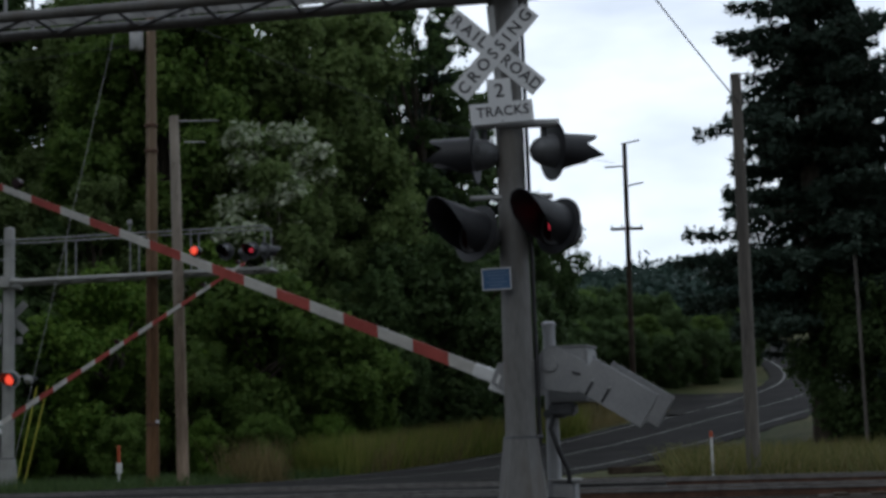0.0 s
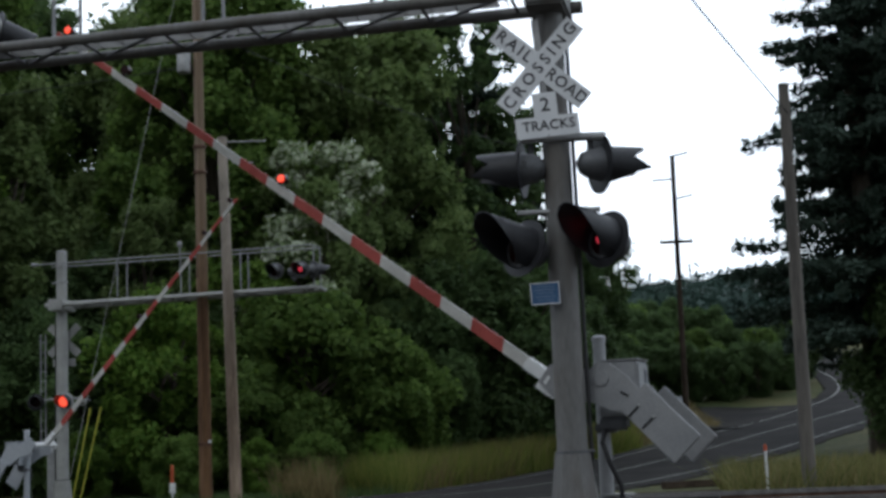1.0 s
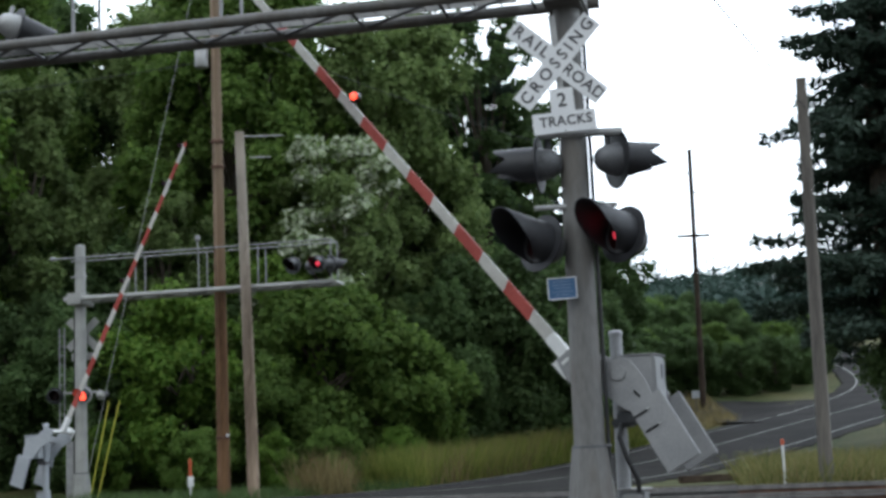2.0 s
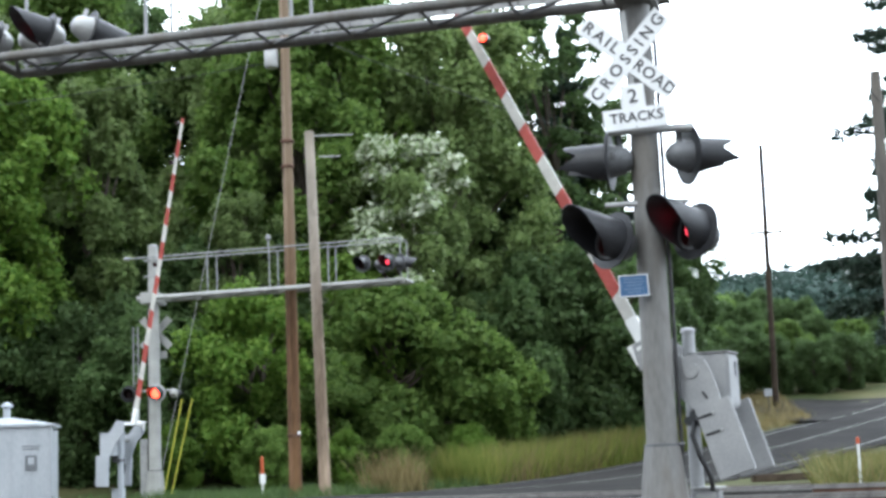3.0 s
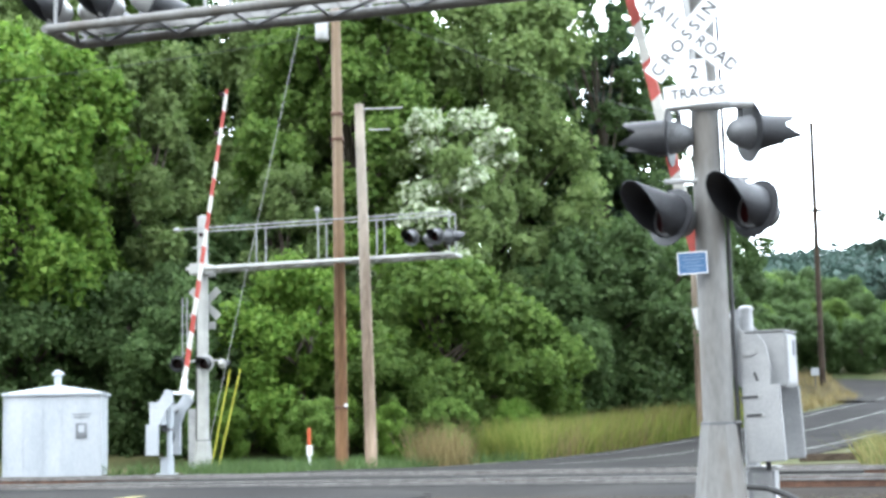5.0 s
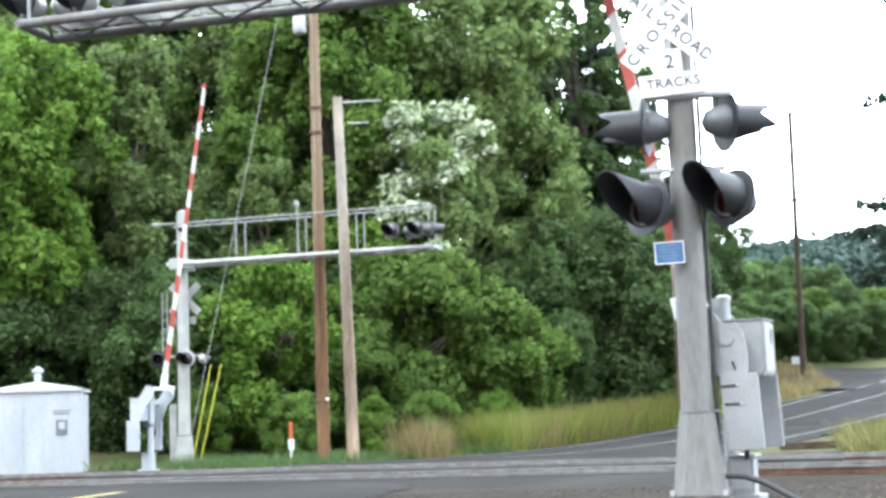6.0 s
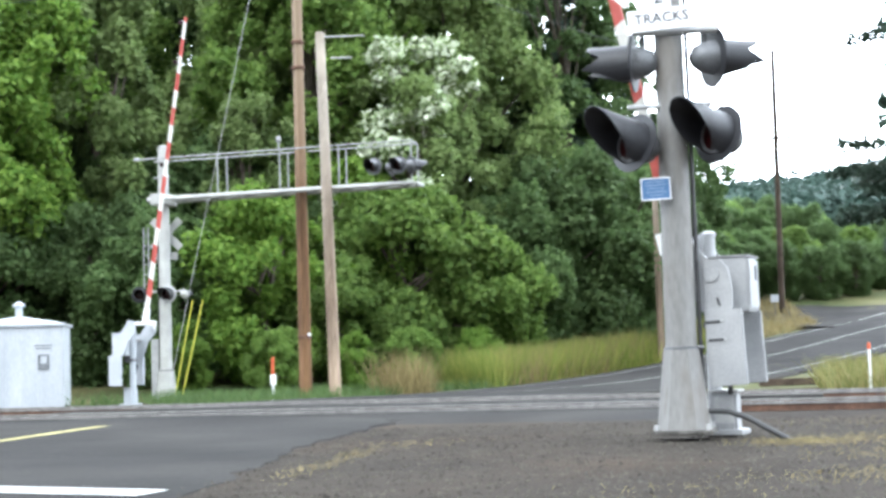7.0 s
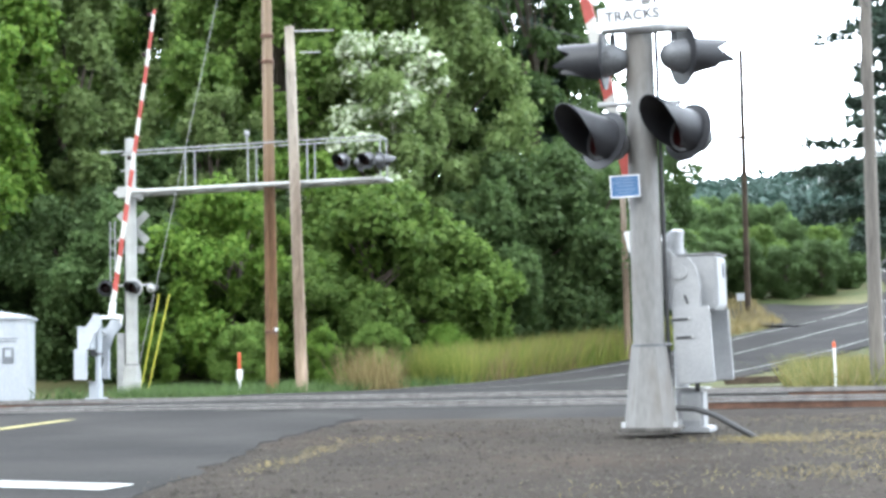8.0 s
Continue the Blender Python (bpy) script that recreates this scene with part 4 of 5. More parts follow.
def marker_post(x, y, z, label, top_h, body_h, r=0.045):
    g = thing("marker_post", label, "marker post", pose(x, y, z), "marker posts")
    bm = bmesh.new()
    tube(bm, (0, 0, -0.1), (0, 0, body_h), r * 0.7, r * 0.7, 10)
    part("stake", bm, WHITE, g)
    bm = bmesh.new()
    tube(bm, (0, 0, body_h), (0, 0, body_h + top_h), r, r, 10)
    lathe(bm, [(r, 0), (r * 0.7, 0.03), (0, 0.045)], Matrix.Translation((0, 0, body_h + top_h)), 10)
    part("cap", bm, ORANGE, g, "orange plastic cap")
    return g


mk = marker_post(-7.83, 42.2, -0.12, "orange and white pipeline marker post in the grass", 0.5, 0.72, 0.048)
bm = bmesh.new()
box(bm, (0.02, -0.05, 0.6), (0.17, 0.03, 0.3), None, 0.006)
part("plate", bm, WHITE, mk)
marker_post(6.95, 29.2, 0.0, "thin white marker post with red tip in tall grass", 0.09, 0.88, 0.034)


def small_sign():
    g = thing("small_white_sign", "small white sign board on the grassy island", "sign", pose(11.6, 78, gz(11.6, 78)))
    bm = bmesh.new()
    box(bm, (0, 0, 1.0), (0.42, 0.03, 0.4), None, 0.01)
    part("board", bm, SHEDWHITE, g)
    bm = bmesh.new()
    tube(bm, (0, 0.03, 0), (0, 0.03, 1.0), 0.04, 0.04, 8)
    part("stake", bm, GREYPOLE, g)


small_sign()

bm = bmesh.new()
box(bm, (0, 0, 0.1), (2.3, 0.22, 0.22), None, 0.03)
log = new("edge_timber", mesh_of("edge_timber", bm, TIE))
log.matrix_world = pose(7.4, 42.6, gz(7.4, 42.6), 0, 0, 24)
tagged(log, "old dark squared timber lying beside the road", "timber")

# cable looping from the mast foot to the ground
bm = bmesh.new()
pipe_path(bm, [(2.66, 15.85, 0.32), (2.85, 15.75, 0.31), (3.05, 15.65, 0.24), (3.25, 15.55, 0.12), (3.42, 15.5, 0.02), (3.5, 15.48, -0.04)], 0.032, 8)
tagged(new("ground_cable", mesh_of("ground_cable", bm, RUBBER)), "black cable looping from the mast foot into gravel", "cable")


# ---- stop line ----
bm = bmesh.new()
c = Vector((-2.05, 10.55, 0))
d = Vector((-0.97, 0.24, 0)).normalized()
nrm = Vector((0.24, 0.97, 0)).normalized()
for k in range(9):
    q = []
    for a, b in ((k, 0), (k + 1, 0), (k + 1, 0.5), (k, 0.5)):
        p = c + d * 0.4 * a + nrm * b
        near_k = int(((LINE_XY[:, 0] - p.x) ** 2 + (LINE_XY[:, 1] - p.y) ** 2).argmin())
        o = (p.x - LINE_XY[near_k, 0]) * LINE_N[near_k, 0] + (p.y - LINE_XY[near_k, 1]) * LINE_N[near_k, 1]
        q.append(bm.verts.new((p.x, p.y, 0.018 + 0.05 * (1 - (o / 4.2) ** 2) + 0.004)))
    bm.faces.new(q)
bmesh.ops.remove_doubles(bm, verts=bm.verts[:], dist=0.001)
bmesh.ops.recalc_face_normals(bm, faces=bm.faces[:])
stop = new("stop_line", mesh_of("stop_line", bm, LINEWHITE))
stop.parent = road


# ---- trees ----
def leaf_mesh(name, centres, normals, a, b, mat, rng, tumble=0.75):
    n = len(centres)
    nn = normals + rng.normal(0, tumble, (n, 3))
    nn /= np.linalg.norm(nn, axis=1)[:, None] + 1e-9
    u = np.cross(nn, rng.normal(0, 1, (n, 3)))
    u /= np.linalg.norm(u, axis=1)[:, None] + 1e-9
    v = np.cross(nn, u)
    s = rng.uniform(0.6, 1.3, n)[:, None]
    u, v = u * a * s, v * b * s
    verts = np.stack([centres - u, centres + 0.6 * u + v, centres + 0.6 * u - v], 1).reshape(-1, 3)
    me = bpy.data.meshes.new(name)
    me.vertices.add(3 * n)
    me.vertices.foreach_set("co", verts.ravel().astype(np.float32))
    me.loops.add(3 * n)
    me.loops.foreach_set("vertex_index", np.arange(3 * n, dtype=np.int32))
    me.polygons.add(n)
    me.polygons.foreach_set("loop_start", np.arange(0, 3 * n, 3, dtype=np.int32))
    me.update(calc_edges=True)
    me.validate()
    me.materials.append(mat)
    return me


def limb(bm, a, b, r0, r1):
    tube(bm, a, b, r0, r1, 7)


def broadleaf(name, label, seed, height, radius, low, lobes, per, mat, a=0.2, b=0.13, pale=None):
    """Trunk and limbs under a crown of leaf clumps with gaps."""
    rng = np.random.default_rng(seed)
    t = thing(name, label, "tree", None, "roadside trees")
    bm = bmesh.new()
    top = Vector((rng.uniform(-.4, .4), rng.uniform(-.4, .4), height * 0.75))
    bends = [Vector((0, 0, -0.3)), Vector((rng.uniform(-.15, .15), rng.uniform(-.15, .15), height * 0.3)), Vector((rng.uniform(-.3, .3), 0, height * 0.55)), top]
    rr = [0.018 * height + 0.05, 0.014 * height + 0.03, 0.009 * height + 0.02, 0.03]
    for k in range(3):
        limb(bm, bends[k], bends[k + 1], rr[k], rr[k + 1])
    cs, rs = [], []
    for k in range(lobes):
        f = rng.uniform(low, 0.97)
        prof = math.sin(math.pi * min(1, max(0.06, (f - low * 0.6) / (1.06 - low * 0.6)))) ** 0.6
        ang, out = rng.uniform(0, 2 * math.pi), radius * prof * math.sqrt(rng.uniform(0.12, 1.0)) * (1 + 0.16 * math.sin(3 * f * 5 + seed))
        cs.append((out * math.cos(ang), out * math.sin(ang), f * height))
        rs.append(radius * rng.choice((0.1, 0.14, 0.19, 0.25)) * rng.uniform(0.85, 1.15))
        if k % 7 == 0:
            root = bends[1].lerp(bends[3], min(0.95, max(0, (f - 0.35)) * 1.1))
            limb(bm, root, Vector(cs[-1]), 0.05 + 0.003 * height, 0.02)
    part("trunk", bm, BARK, t, "brown trunk and limbs")
    cs, rs = np.array(cs), np.array(rs)
    idx = rng.choice(lobes, lobes * per, p=rs ** 2 / (rs ** 2).sum())
    dirs = rng.normal(0, 1, (len(idx), 3))
    dirs /= np.linalg.norm(dirs, axis=1)[:, None]
    dirs[:, 2] = np.where(rng.random(len(idx)) < 0.35, np.abs(dirs[:, 2]), dirs[:, 2])
    shell = rng.uniform(0.1, 1.0, len(idx)) ** 0.5 * (1 + 0.34 * np.sin(dirs[:, 0] * 6 + idx) * np.cos(dirs[:, 1] * 5 + idx * 0.7) + rng.normal(0, 0.07, len(idx)))
    pts = cs[idx] + dirs * (rs[idx] * shell)[:, None] * [1, 1, 1.05]
    if pale is None:
        ob = new("crown", leaf_mesh("crown", pts, dirs + [0, 0, 0.4], a, b, mat, rng))
        ob.parent = t
    else:
        tip = cs[:, 2] / height - 0.03 * cs[:, 0] + 0.03 * np.hypot(cs[:, 0], cs[:, 1])
        chosen = (tip + rng.normal(0, 0.07, lobes) > 0.70) & (rng.random(lobes) < 0.75)
        up = chosen[idx] & (dirs[:, 2] - 0.4 * dirs[:, 0] - 0.4 * dirs[:, 1] > 0.1) & (shell > 0.55) & (rng.random(len(pts)) < 0.8)
        for sel, mm, nm, lb in ((~up, mat, "crown", ""), (up, pale, "pale_crown", "silvery pale leaf tips")):
            ob = new(nm, leaf_mesh(nm, pts[sel], dirs[sel] + [0, 0, 0.4], a * (1.35 if lb else 1), b * (1.35 if lb else 1), mm, rng))
            ob.parent = t
            if lb:
                tagged(ob, lb)
    return t


def conifer(name, label, seed, height, radius, mat, whorls=34, per=9, low=0.1):
    """A fir: straight trunk, drooping boughs with needle sprays."""
    rng = np.random.default_rng(seed)
    t = thing(name, label, "tree", None, "firs")
    bm = bmesh.new()
    tube(bm, (0, 0, -0.3), (0, 0, height * 0.6), 0.02 * height, 0.011 * height, 10)
    tube(bm, (0, 0, height * 0.6), (0, 0, height), 0.011 * height, 0.02, 8)
    pts, nrm = [], []
    for w in range(whorls):
        f = (w + rng.uniform(0, 0.6)) / whorls
        z = height * (low + (0.98 - low) * f)
        for k in range(per):
            if rng.random() < 0.22:
                continue
            ang = rng.uniform(0, 2 * math.pi)
            ln = radius * (1 - f) ** 0.75 * rng.uniform(0.55, 1.2) + 0.4
            tip = Vector((math.cos(ang) * ln, math.sin(ang) * ln, z - 0.1 * ln + rng.uniform(-0.35, 0.45)))
            root = Vector((0, 0, z + 0.1))
            if k % 2 == 0:
                limb(bm, root, tip, 0.03 + 0.012 * ln, 0.012)
            m = int(70 + 75 * ln)
            s = rng.uniform(0.12, 1.05, m)
            base = np.array(root)[None] * (1 - s[:, None]) + np.array(tip)[None] * s[:, None]
            side = np.array((-math.sin(ang), math.cos(ang), 0))
            base += side[None] * (rng.normal(0, 0.13, m) * (0.35 + ln * 0.6 * (1.1 - s)))[:, None]
            base[:, 2] += rng.normal(-0.12, 0.13, m) + 0.3 * np.maximum(0, s - 0.8)
            pts.append(base)
            nrm.append(np.tile([math.cos(ang) * 0.3, math.sin(ang) * 0.3, 0.8], (m, 1)))
    part("trunk", bm, BARK, t, "straight dark trunk with boughs")
    ob = new("crown", leaf_mesh("crown", np.concatenate(pts), np.concatenate(nrm), 0.22, 0.07, mat, rng, 0.6))
    ob.parent = t
    return t


def plant(proto, spots):
    """Copies of a tree: x, y, turn, scale."""
    for k, (x, y, turn, s) in enumerate(spots):
        m = Matrix.Translation((x, y, gz(x, y) - 0.1)) @ Matrix.Rotation(radians(turn), 4, "Z")
        ob = proto if k == 0 else copy_thing(proto, m)
        ob.matrix_basis = m @ Matrix.Diagonal((s, s, s * (1 + 0.05 * math.sin(k * 3.1)), 1))
    return proto


plant(broadleaf("maple_tree", "tall greyish green tree in the wood edge", 1, 20.3, 4.6, 0.12, 230, 400, LEAF_SOFT, 0.16, 0.115),
      [(-3.9, 64.5, 0, 1.0), (-26.5, 63, 80, 1.0), (-13.2, 66, 200, 1.02), (-38, 62, 130, 1.1)])
plant(broadleaf("maple_tree", "tall green maple in the wood edge", 12, 21.5, 4.4, 0.08, 230, 400, LEAF_MID, 0.16, 0.115),
      [(-9.9, 61.5, 60, 1.04), (-23, 66.5, 250, 1.05), (-32, 60, 20, 1.0)])
plant(broadleaf("maple_tree", "bright green spreading tree overhanging the shed", 2, 15.6, 4.4, 0.3, 190, 400, LEAF_LIGHT, 0.15, 0.11),
      [(-21.0, 51, 30, 1.0), (-30, 52, 160, 0.95)])
plant(broadleaf("alder_tree", "slender light green tree in the wood edge", 13, 15.6, 2.7, 0.22, 130, 380, LEAF_SOFT, 0.14, 0.1),
      [(-17.1, 54.5, 30, 1.0), (-11.6, 56, 120, 0.72)])
plant(broadleaf("alder_tree", "dark green tree standing behind the wood edge", 3, 23, 5.4, 0.05, 200, 300, LEAF_DARK, 0.2, 0.145),
      [(-24, 73, 0, 1.12), (-9.5, 74, 60, 1.0), (-29, 72, 120, 1.15), (-1, 75, 190, 0.8), (-45, 70, 240, 1.1), (6.6, 75, 300, 0.5), (-14.5, 76, 30, 1.1)])
plant(broadleaf("hedge_bush", "rounded leafy green bush at the wood edge", 4, 6.2, 3.0, 0.03, 110, 330, LEAF_MID, 0.125, 0.092),
      [(-5.2, 54, 160, 1.15), (-2.4, 56, 40, 0.85), (-24, 54, 300, 1.2), (-30, 50, 60, 1.3), (5.6, 70, 130, 0.8), (9, 86, 10, 0.62), (14.2, 90, 60, 0.55), (19.6, 97, 200, 0.5), (24, 106, 20, 0.5), (17, 103, 300, 0.62), (11, 97, 150, 0.7), (20, 44, 70, 0.55), (-9.0, 48.2, 110, 0.36), (-4.6, 50.4, 200, 0.34), (-7.2, 51.5, 260, 0.7)])
plant(broadleaf("hedge_bush", "bright green broad leafy bush", 5, 7.2, 3.1, 0.03, 110, 330, LEAF_LIGHT, 0.125, 0.092),
      [(-10.0, 51.5, 0, 0.95), (-8.2, 56, 240, 1.15), (-27, 48.5, 70, 1.0), (-6.4, 49.2, 20, 0.28), (-2.6, 52.8, 160, 0.3), (-12.3, 48.4, 90, 0.34)])
plant(broadleaf("hedge_bush", "dark green leafy bush, shade partly put into its leaf colour", 6, 7.5, 3.3, 0.03, 120, 330, LEAF_DARK, 0.13, 0.095),
      [(0.4, 61.5, 0, 1.15), (-16.3, 51.5, 20, 0.86), (-20, 50.5, 70, 0.95), (-13.6, 50.6, 130, 0.8), (-23.8, 49.6, 190, 1.0), (3.0, 63.5, 80, 1.1), (-1.2, 59.5, 150, 0.95), (-11.8, 58.5, 210, 1.2), (-17, 56.5, 300, 1.1), (-21, 57.5, 30, 1.2), (-14.2, 57, 100, 1.05), (-25, 58, 170, 1.2), (7.2, 79, 45, 0.7), (22, 100, 100, 0.45), (8, 92, 170, 0.75), (16.8, 50.5, 10, 0.75), (18.8, 48.6, 130, 0.75), (21, 48.5, 60, 0.9), (19, 52, 200, 0.8), (8.6, 84.5, 20, 0.5), (10.8, 84.8, 80, 0.45), (13.0, 84.6, 140, 0.42), (15.2, 84.8, 200, 0.42), (17.4, 86, 260, 0.4), (19.4, 88.5, 320, 0.4), (21, 92, 30, 0.4), (12, 93, 30, 0.6), (16, 97, 210, 0.55), (11.6, 87.5, 30, 0.5), (17, 93.5, 130, 0.46), (13.5, 101, 200, 0.62), (5.2, 68, 60, 0.85)])
plant(broadleaf("poplar_tree", "slender tree with silvery pale leaf tips", 7, 13.4, 3.0, 0.05, 120, 480, LEAF_SOFT, 0.125, 0.09, LEAF_PALE), [(-4.9, 57.5, 0, 1.0)])
plant(conifer("fir_tree", "large dark fir beyond the track", 8, 25, 4.5, LEAF_GREY, 36, 10, 0.18),
      [(15.6, 53, 0, 1.0), (17.9, 55.5, 60, 0.72), (22.5, 57, 140, 0.9), (19.3, 49.5, 210, 0.6), (26, 54, 30, 1.0)])
plant(broadleaf("alder_tree", "sparse dark tree with sky showing through its crown", 21, 21.5, 3.7, 0.3, 120, 170, LEAF_DARK, 0.17, 0.12),
      [(0.9, 69, 0, 1.0), (3.0, 72, 120, 0.72), (5.9, 73, 240, 0.5)])
plant(conifer("fir_tree", "dark ragged fir behind the wood edge", 9, 22, 4.3, LEAF_GREY, 30, 6),
      [(1.9, 71, 0, 0.95), (4.4, 74, 100, 0.6), (-14, 79, 200, 1.1), (-34, 74, 200, 1.15), (6.2, 77, 60, 0.55)])


def scatter_land(name, label, category, mat, spots, height, width, seed, lean=0.35):
    """Upright blades: one triangle pair each."""
    rng = np.random.default_rng(seed)
    n = len(spots)
    z = land(spots[:, 0], spots[:, 1]) - 0.02
    base = np.column_stack([spots, z])
    h = height * rng.uniform(0.45, 1.15, n)
    ang = rng.uniform(0, 2 * np.pi, n)
    side = np.column_stack([np.cos(ang), np.sin(ang), np.zeros(n)]) * (width * rng.uniform(0.6, 1.3, n))[:, None]
    tip = base + np.column_stack([rng.normal(0, lean, n) * h, rng.normal(0, lean, n) * h, h])
    verts = np.stack([base - side, base + side, tip], 1).reshape(-1, 3)
    me = bpy.data.meshes.new(name)
    me.from_pydata(verts.tolist(), [], np.arange(3 * n).reshape(-1, 3).tolist())
    me.materials.append(mat)
    return tagged(new(name, me), label, category, kind="stuff")


def beside_road(n, lo, hi, k0, k1, rng, side=-1):
    k = rng.integers(k0, k1, n)
    o = rng.uniform(lo, hi, n) * side
    j = rng.uniform(-0.6, 0.6, (n, 2))
    return LINE_XY[k] + LINE_N[k] * o[:, None] + j * 0.4


rng = np.random.default_rng(21)
tall = beside_road(46000, 4.8, 11.5, 134, 174, rng)
tall = tall[np.array([noise.noise((a * 0.35, b * 0.35, 3.0)) for a, b in tall]) > -0.2]
scatter_land("tall_grass", "tall green roadside grass along the far verge", "grass", GRASS, tall, 1.4, 0.024, 1, 0.3)
weeds = beside_road(9000, 4.7, 10.5, 100, 140, rng)
weeds = weeds[np.array([noise.noise((a * 0.5, b * 0.5, 7.0)) for a, b in weeds]) > -0.1]
scatter_land("weeds", "low ragged green weeds around the pole feet", "weeds", LEAF_DARK, weeds, 0.42, 0.02, 7, 0.6)
scatter_land("dry_grass", "pale dry grass heads along the far verge", "grass", DRYGRASS, np.concatenate([beside_road(7000, 5.0, 8.0, 152, 172, rng), beside_road(600, 4.6, 5.8, 120, 125, rng), beside_road(3000, 4.6, 9, 136, 152, rng), beside_road(2500, 5.5, 9, 146, 172, rng)]), 1.45, 0.018, 2)
right_patch = np.column_stack([rng.uniform(4.6, 26, 22000), rng.uniform(28.8, 46, 22000)])
right_patch = right_patch[np.array([np.min((LINE_XY[:, 0] - x) ** 2 + (LINE_XY[:, 1] - y) ** 2) > 30 and x > 1.6 + 0.155 * y + 0.5 * noise.noise((x * 0.7, y * 0.7, 1)) for x, y in right_patch])]
scatter_land("tall_grass", "yellow-green tall grass beyond the track", "grass", OLIVE, right_patch, 0.8, 0.024, 3, 0.5)
scatter_land("dry_grass", "dry straw-coloured grass beyond the track", "grass", DRYGRASS, right_patch[::4] + 0.07, 0.8, 0.016, 4)
tufts = np.concatenate([np.random.default_rng(40 + k).normal((x, y), (sx, sy), (n, 2)) for k, (x, y, sx, sy, n) in enumerate(
    ((3.55, 15.2, 0.3, 0.3, 1500), (4.6, 13.4, 0.6, 0.6, 1300), (3.4, 11.2, 0.5, 0.4, 500), (4.8, 15.6, 0.6, 0.4, 1100), (1.9, 10.1, 0.4, 0.3, 120), (5.6, 18.5, 0.9, 0.8, 400), (4.3, 10.6, 0.5, 0.5, 260), (-1.25, 12.9, 0.09, 0.5, 220), (-1.1, 14.6, 0.1, 0.7, 300), (-0.7, 16.4, 0.3, 0.4, 160)))])
scatter_land("dry_tufts", "dry straw tufts scattered on the gravel shoulder", "grass", DRYGRASS, tufts, 0.06, 0.005, 5, 1.3)
isle = np.column_stack([rng.uniform(4.5, 13, 11000), rng.uniform(62, 84, 11000)])
isle = isle[np.array([np.min((LINE_XY[:, 0] - x) ** 2 + (LINE_XY[:, 1] - y) ** 2) > 24 for x, y in isle])]
scatter_land("dry_grass", "dry brown grass on the island by the bend", "grass", DRYGRASS, isle, 0.5, 0.02, 6)


def pebbles(n, seed):
    """Loose stones along the road edge and on the shoulder, too small to tell apart."""
    rng = np.random.default_rng(seed)
    x, y = rng.uniform(-2.2, 6.5, n), 7.5 + 13 * rng.random(n) ** 1.1
    near = np.array([np.min((LINE_XY[:, 0] - a) ** 2 + (LINE_XY[:, 1] - b) ** 2) for a, b in zip(x, y)])
    keep = near > (4.2 + rng.normal(0, 0.15, n)) ** 2
    x, y = x[keep], y[keep]
    z = land(x, y)
    r = 0.008 + 0.022 * rng.random(len(x)) ** 4
    o = np.array([(1, 0, 0), (-0.5, 0.87, 0), (-0.5, -0.87, 0), (0, 0, 0.9)])
    verts = np.column_stack([x, y, z])[:, None] + o[None] * (r[:, None, None] * rng.uniform(0.6, 1.4, (len(x), 4, 3)))
    base = np.arange(len(x))[:, None] * 4
    faces = np.concatenate([base + [0, 1, 3], base + [1, 2, 3], base + [2, 0, 3]]).tolist()
    me = bpy.data.meshes.new("pebbles")
    me.from_pydata(verts.reshape(-1, 3).tolist(), [], faces)
    me.materials.append(PEBBLE)
    tagged(new("pebbles", me), "loose grey and tan stones on the road shoulder", "gravel", kind="stuff")


pebbles(30000, 77)


def far_woods():
    """Crowns of the far wood on the hill, as one sheet of many small trees."""
    rng = np.random.default_rng(31)
    n = 4600
    y = 150 + 380 * rng.random(n) ** 1.2
    x = -20 + rng.uniform(-0.25, 0.55, n) * y
    keep = np.array([np.min((LINE_XY[:, 0] - a) ** 2 + (LINE_XY[:, 1] - b) ** 2) > 60 for a, b in zip(x, y)])
    x, y = x[keep], y[keep]
    n = len(x)
    z = land(x, y)
    per = 60
    h = rng.uniform(4, 8, n)
    tip = rng.random(n) < 0.04
    h = np.where(tip, h * 1.35, h)
    f = rng.random((n, per))
    ang = rng.uniform(0, 2 * np.pi, (n, per))
    rad = np.where(tip[:, None], 1.6 * (1 - f), 2.6 * np.sin(np.pi * np.clip(f * 0.9 + 0.08, 0, 1)))
    pts = np.stack([x[:, None] + rad * np.cos(ang), y[:, None] + rad * np.sin(ang), z[:, None] + f * h[:, None]], -1).reshape(-1, 3)
    nr = np.stack([np.cos(ang), np.sin(ang), np.full_like(ang, 0.8)], -1).reshape(-1, 3)
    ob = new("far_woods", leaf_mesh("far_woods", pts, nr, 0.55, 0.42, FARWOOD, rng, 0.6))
    tagged(ob, "far wooded hillside of mixed trees, green tinted for haze", "woods", kind="stuff")


far_woods()


def far_tower(x, y, z, h, label):
    t = thing("radio_mast", label, "radio mast", pose(x, y, z), "radio masts")
    bm = bmesh.new()
    for a, b in ((-1, -1), (1, -1), (0, 1)):
        tube(bm, (a * 0.5, b * 0.5, 0), (a * 0.25, b * 0.25, h), 0.07, 0.05, 6)
    for k in range(10):
        tube(bm, (-0.5 + 0.025 * k, -0.5, h * k / 10), (0.5 - 0.025 * k, -0.5, h * (k + 1) / 10), 0.06, 0.06, 5)
    part("lattice", bm, WHITE, t)


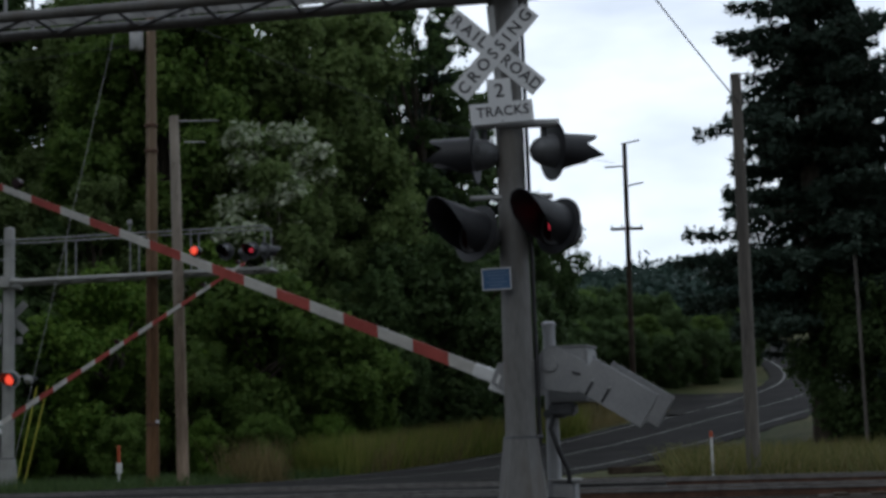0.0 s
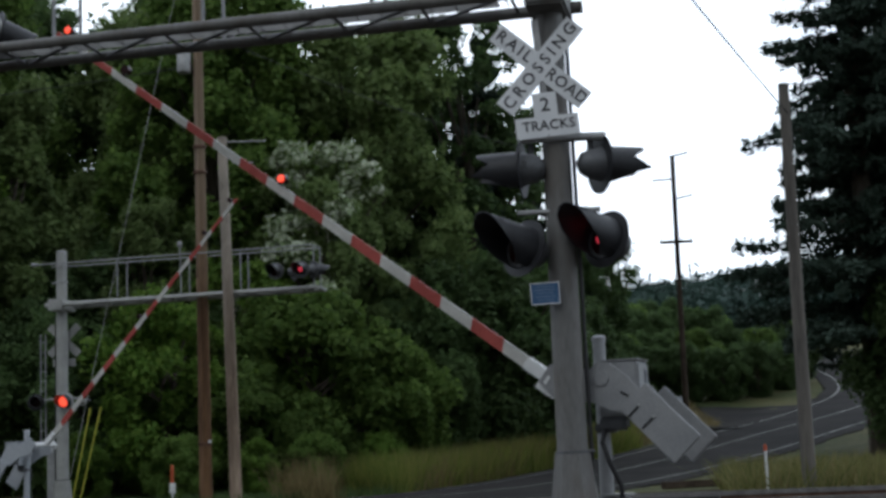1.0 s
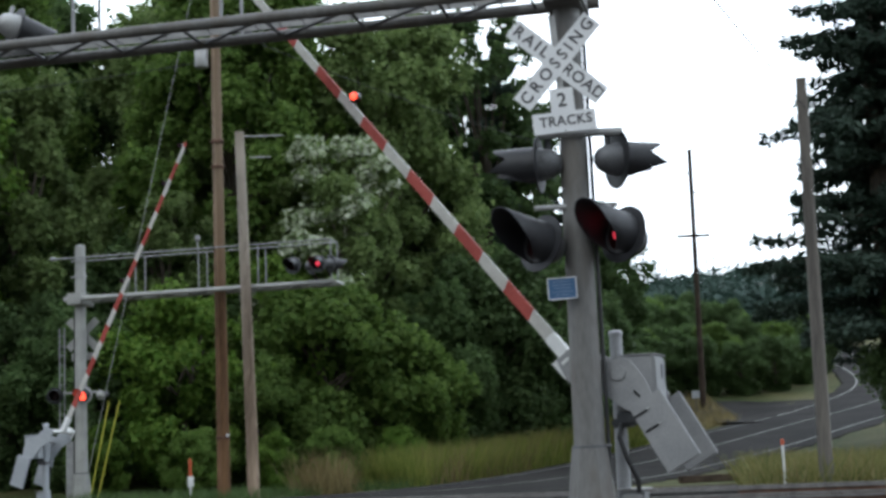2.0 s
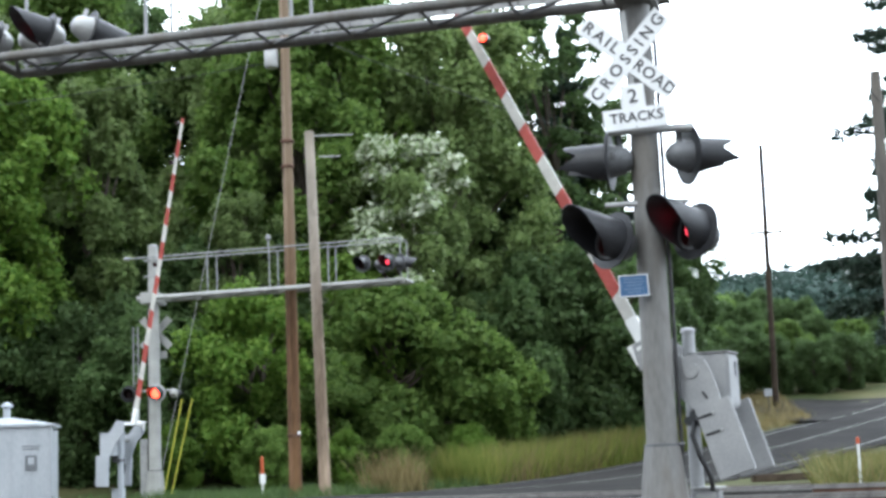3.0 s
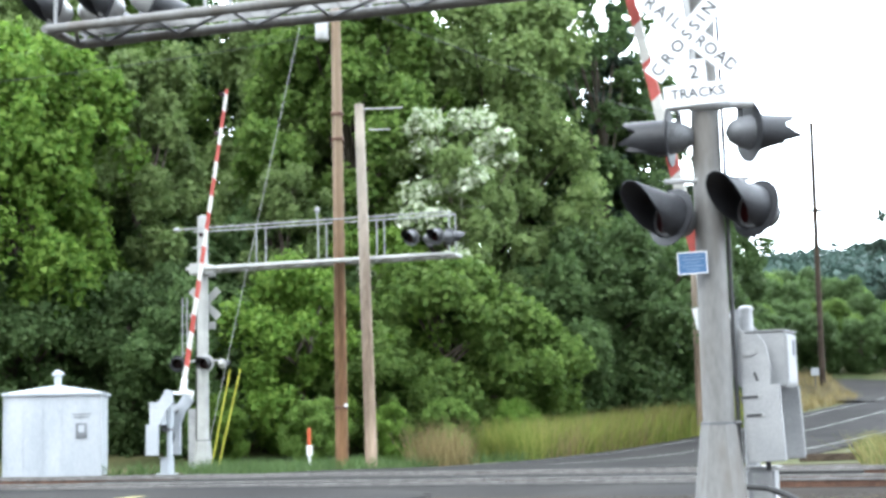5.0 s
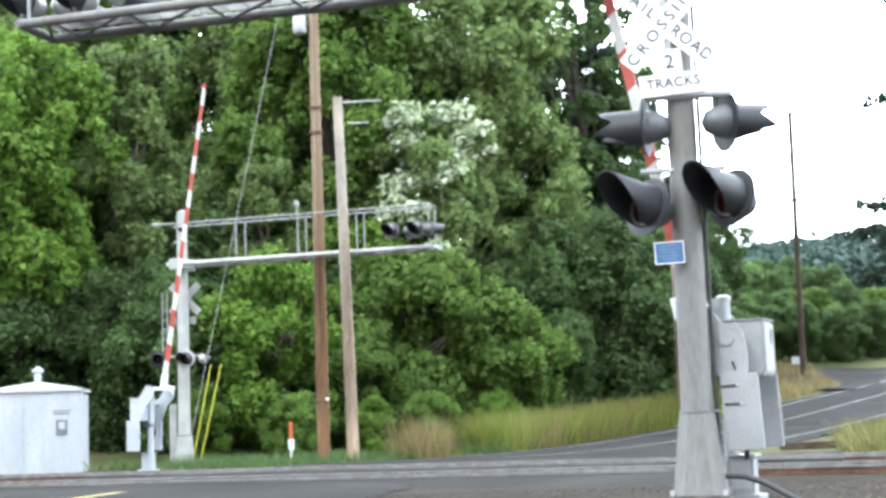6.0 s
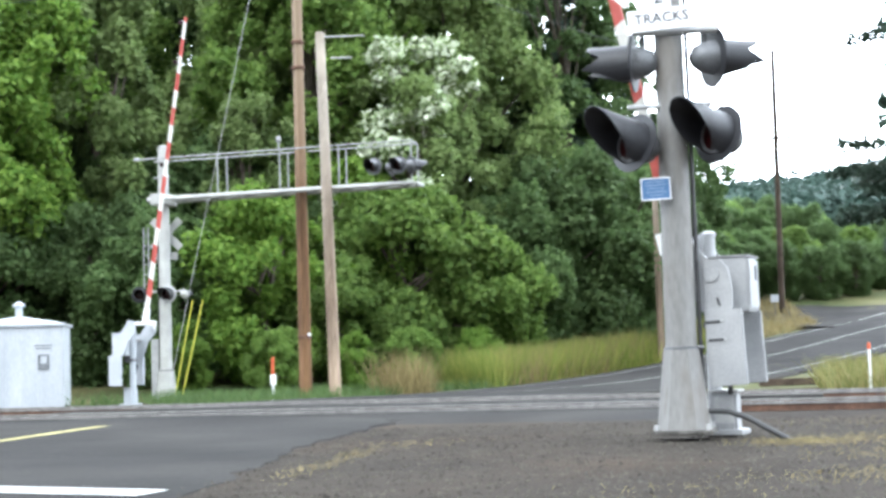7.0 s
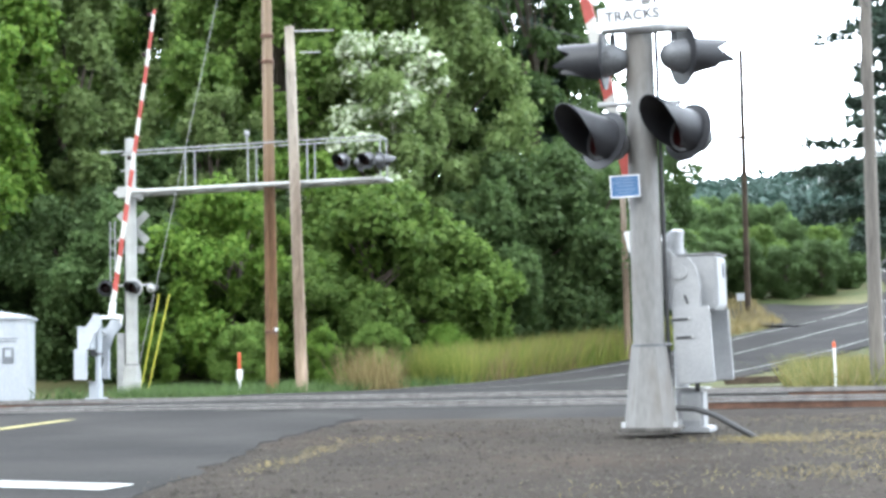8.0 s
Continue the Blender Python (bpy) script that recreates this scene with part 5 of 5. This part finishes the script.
far_tower(58, 300, gz(58, 300), 16, "slim white radio mast on the far hill")
far_tower(55, 300, gz(55, 300), 14, "slim grey radio mast on the far hill")


# ---- what moves ----
NEAR_ANGLES = [(0, 22.6), (0.5, 29.9), (1.0, 37.2), (1.2, 40.2), (2.3, 54.8), (2.5, 57.0), (3.0, 63.3), (3.5, 69.8), (4.0, 75.0), (4.5, 77.7), (4.8, 77.9), (8.0, 77.9)]
FAR_ANGLES = [(0, 27.9), (0.5, 36.3), (1.0, 45.8), (1.2, 49.3), (2.3, 67.0), (2.5, 70.4), (3.0, 78.3), (3.3, 79.6), (3.6, 79.8), (8.0, 79.8)]
LIT_A = [(0.0, 0.14), (0.57, 1.14), (1.55, 2.03), (2.54, 3.18)]
LIT_C = [(0.0, 0.16), (0.47, 1.16), (1.52, 2.05), (2.44, 3.2)]
LIT_B = [(0.14, 0.55), (1.16, 1.53), (2.05, 2.55), (3.18, 3.36)]


def blink(ob, spans, out, back):
    """The bulb stands before its lens while lit and behind it while dark."""
    rows, state = [(0.0, out if spans[0][0] == 0 else back)], None
    for a, b in spans:
        if a > 0:
            rows += [(a - 0.034, back), (a, out)]
        rows += [(b - 0.034, out), (b, back)]
    rows.append((8.0, back))
    walk(ob, rows)


def motions():
    walk(near_swing, [(t, pose(0, 0, GATE_Z, 0, a, 0)) for t, a in NEAR_ANGLES])
    walk(far_swing, [(t, pose(0, 0, GATE_Z, 0, a, 0)) for t, a in FAR_ANGLES])
    for group, spans in ((FLASH_A, LIT_A), (FLASH_B, LIT_B), (FLASH_C, LIT_C)):
        for g in group:
            blink(g, spans, pose(0, 0, 0.062), pose(0, 0, -0.1))
    for swing in (near_swing, far_swing):
        for k, g in enumerate(sorted((o for o in swing.children if o.name.startswith("arm_bulb")), key=lambda o: o.name)):
            x, y, z = g["home"]
            out, back = pose(x, y, z, 90, 0, 0), pose(x, y + 0.06, z, 90, 0, 0)
            blink(g, [(0.0, 0.36), (0.74, 1.29), (1.84, 2.39), (2.94, 3.32)] if k % 2 == 0 else [(0.36, 0.74), (1.29, 1.84), (2.39, 2.94)], out, back)


motions()
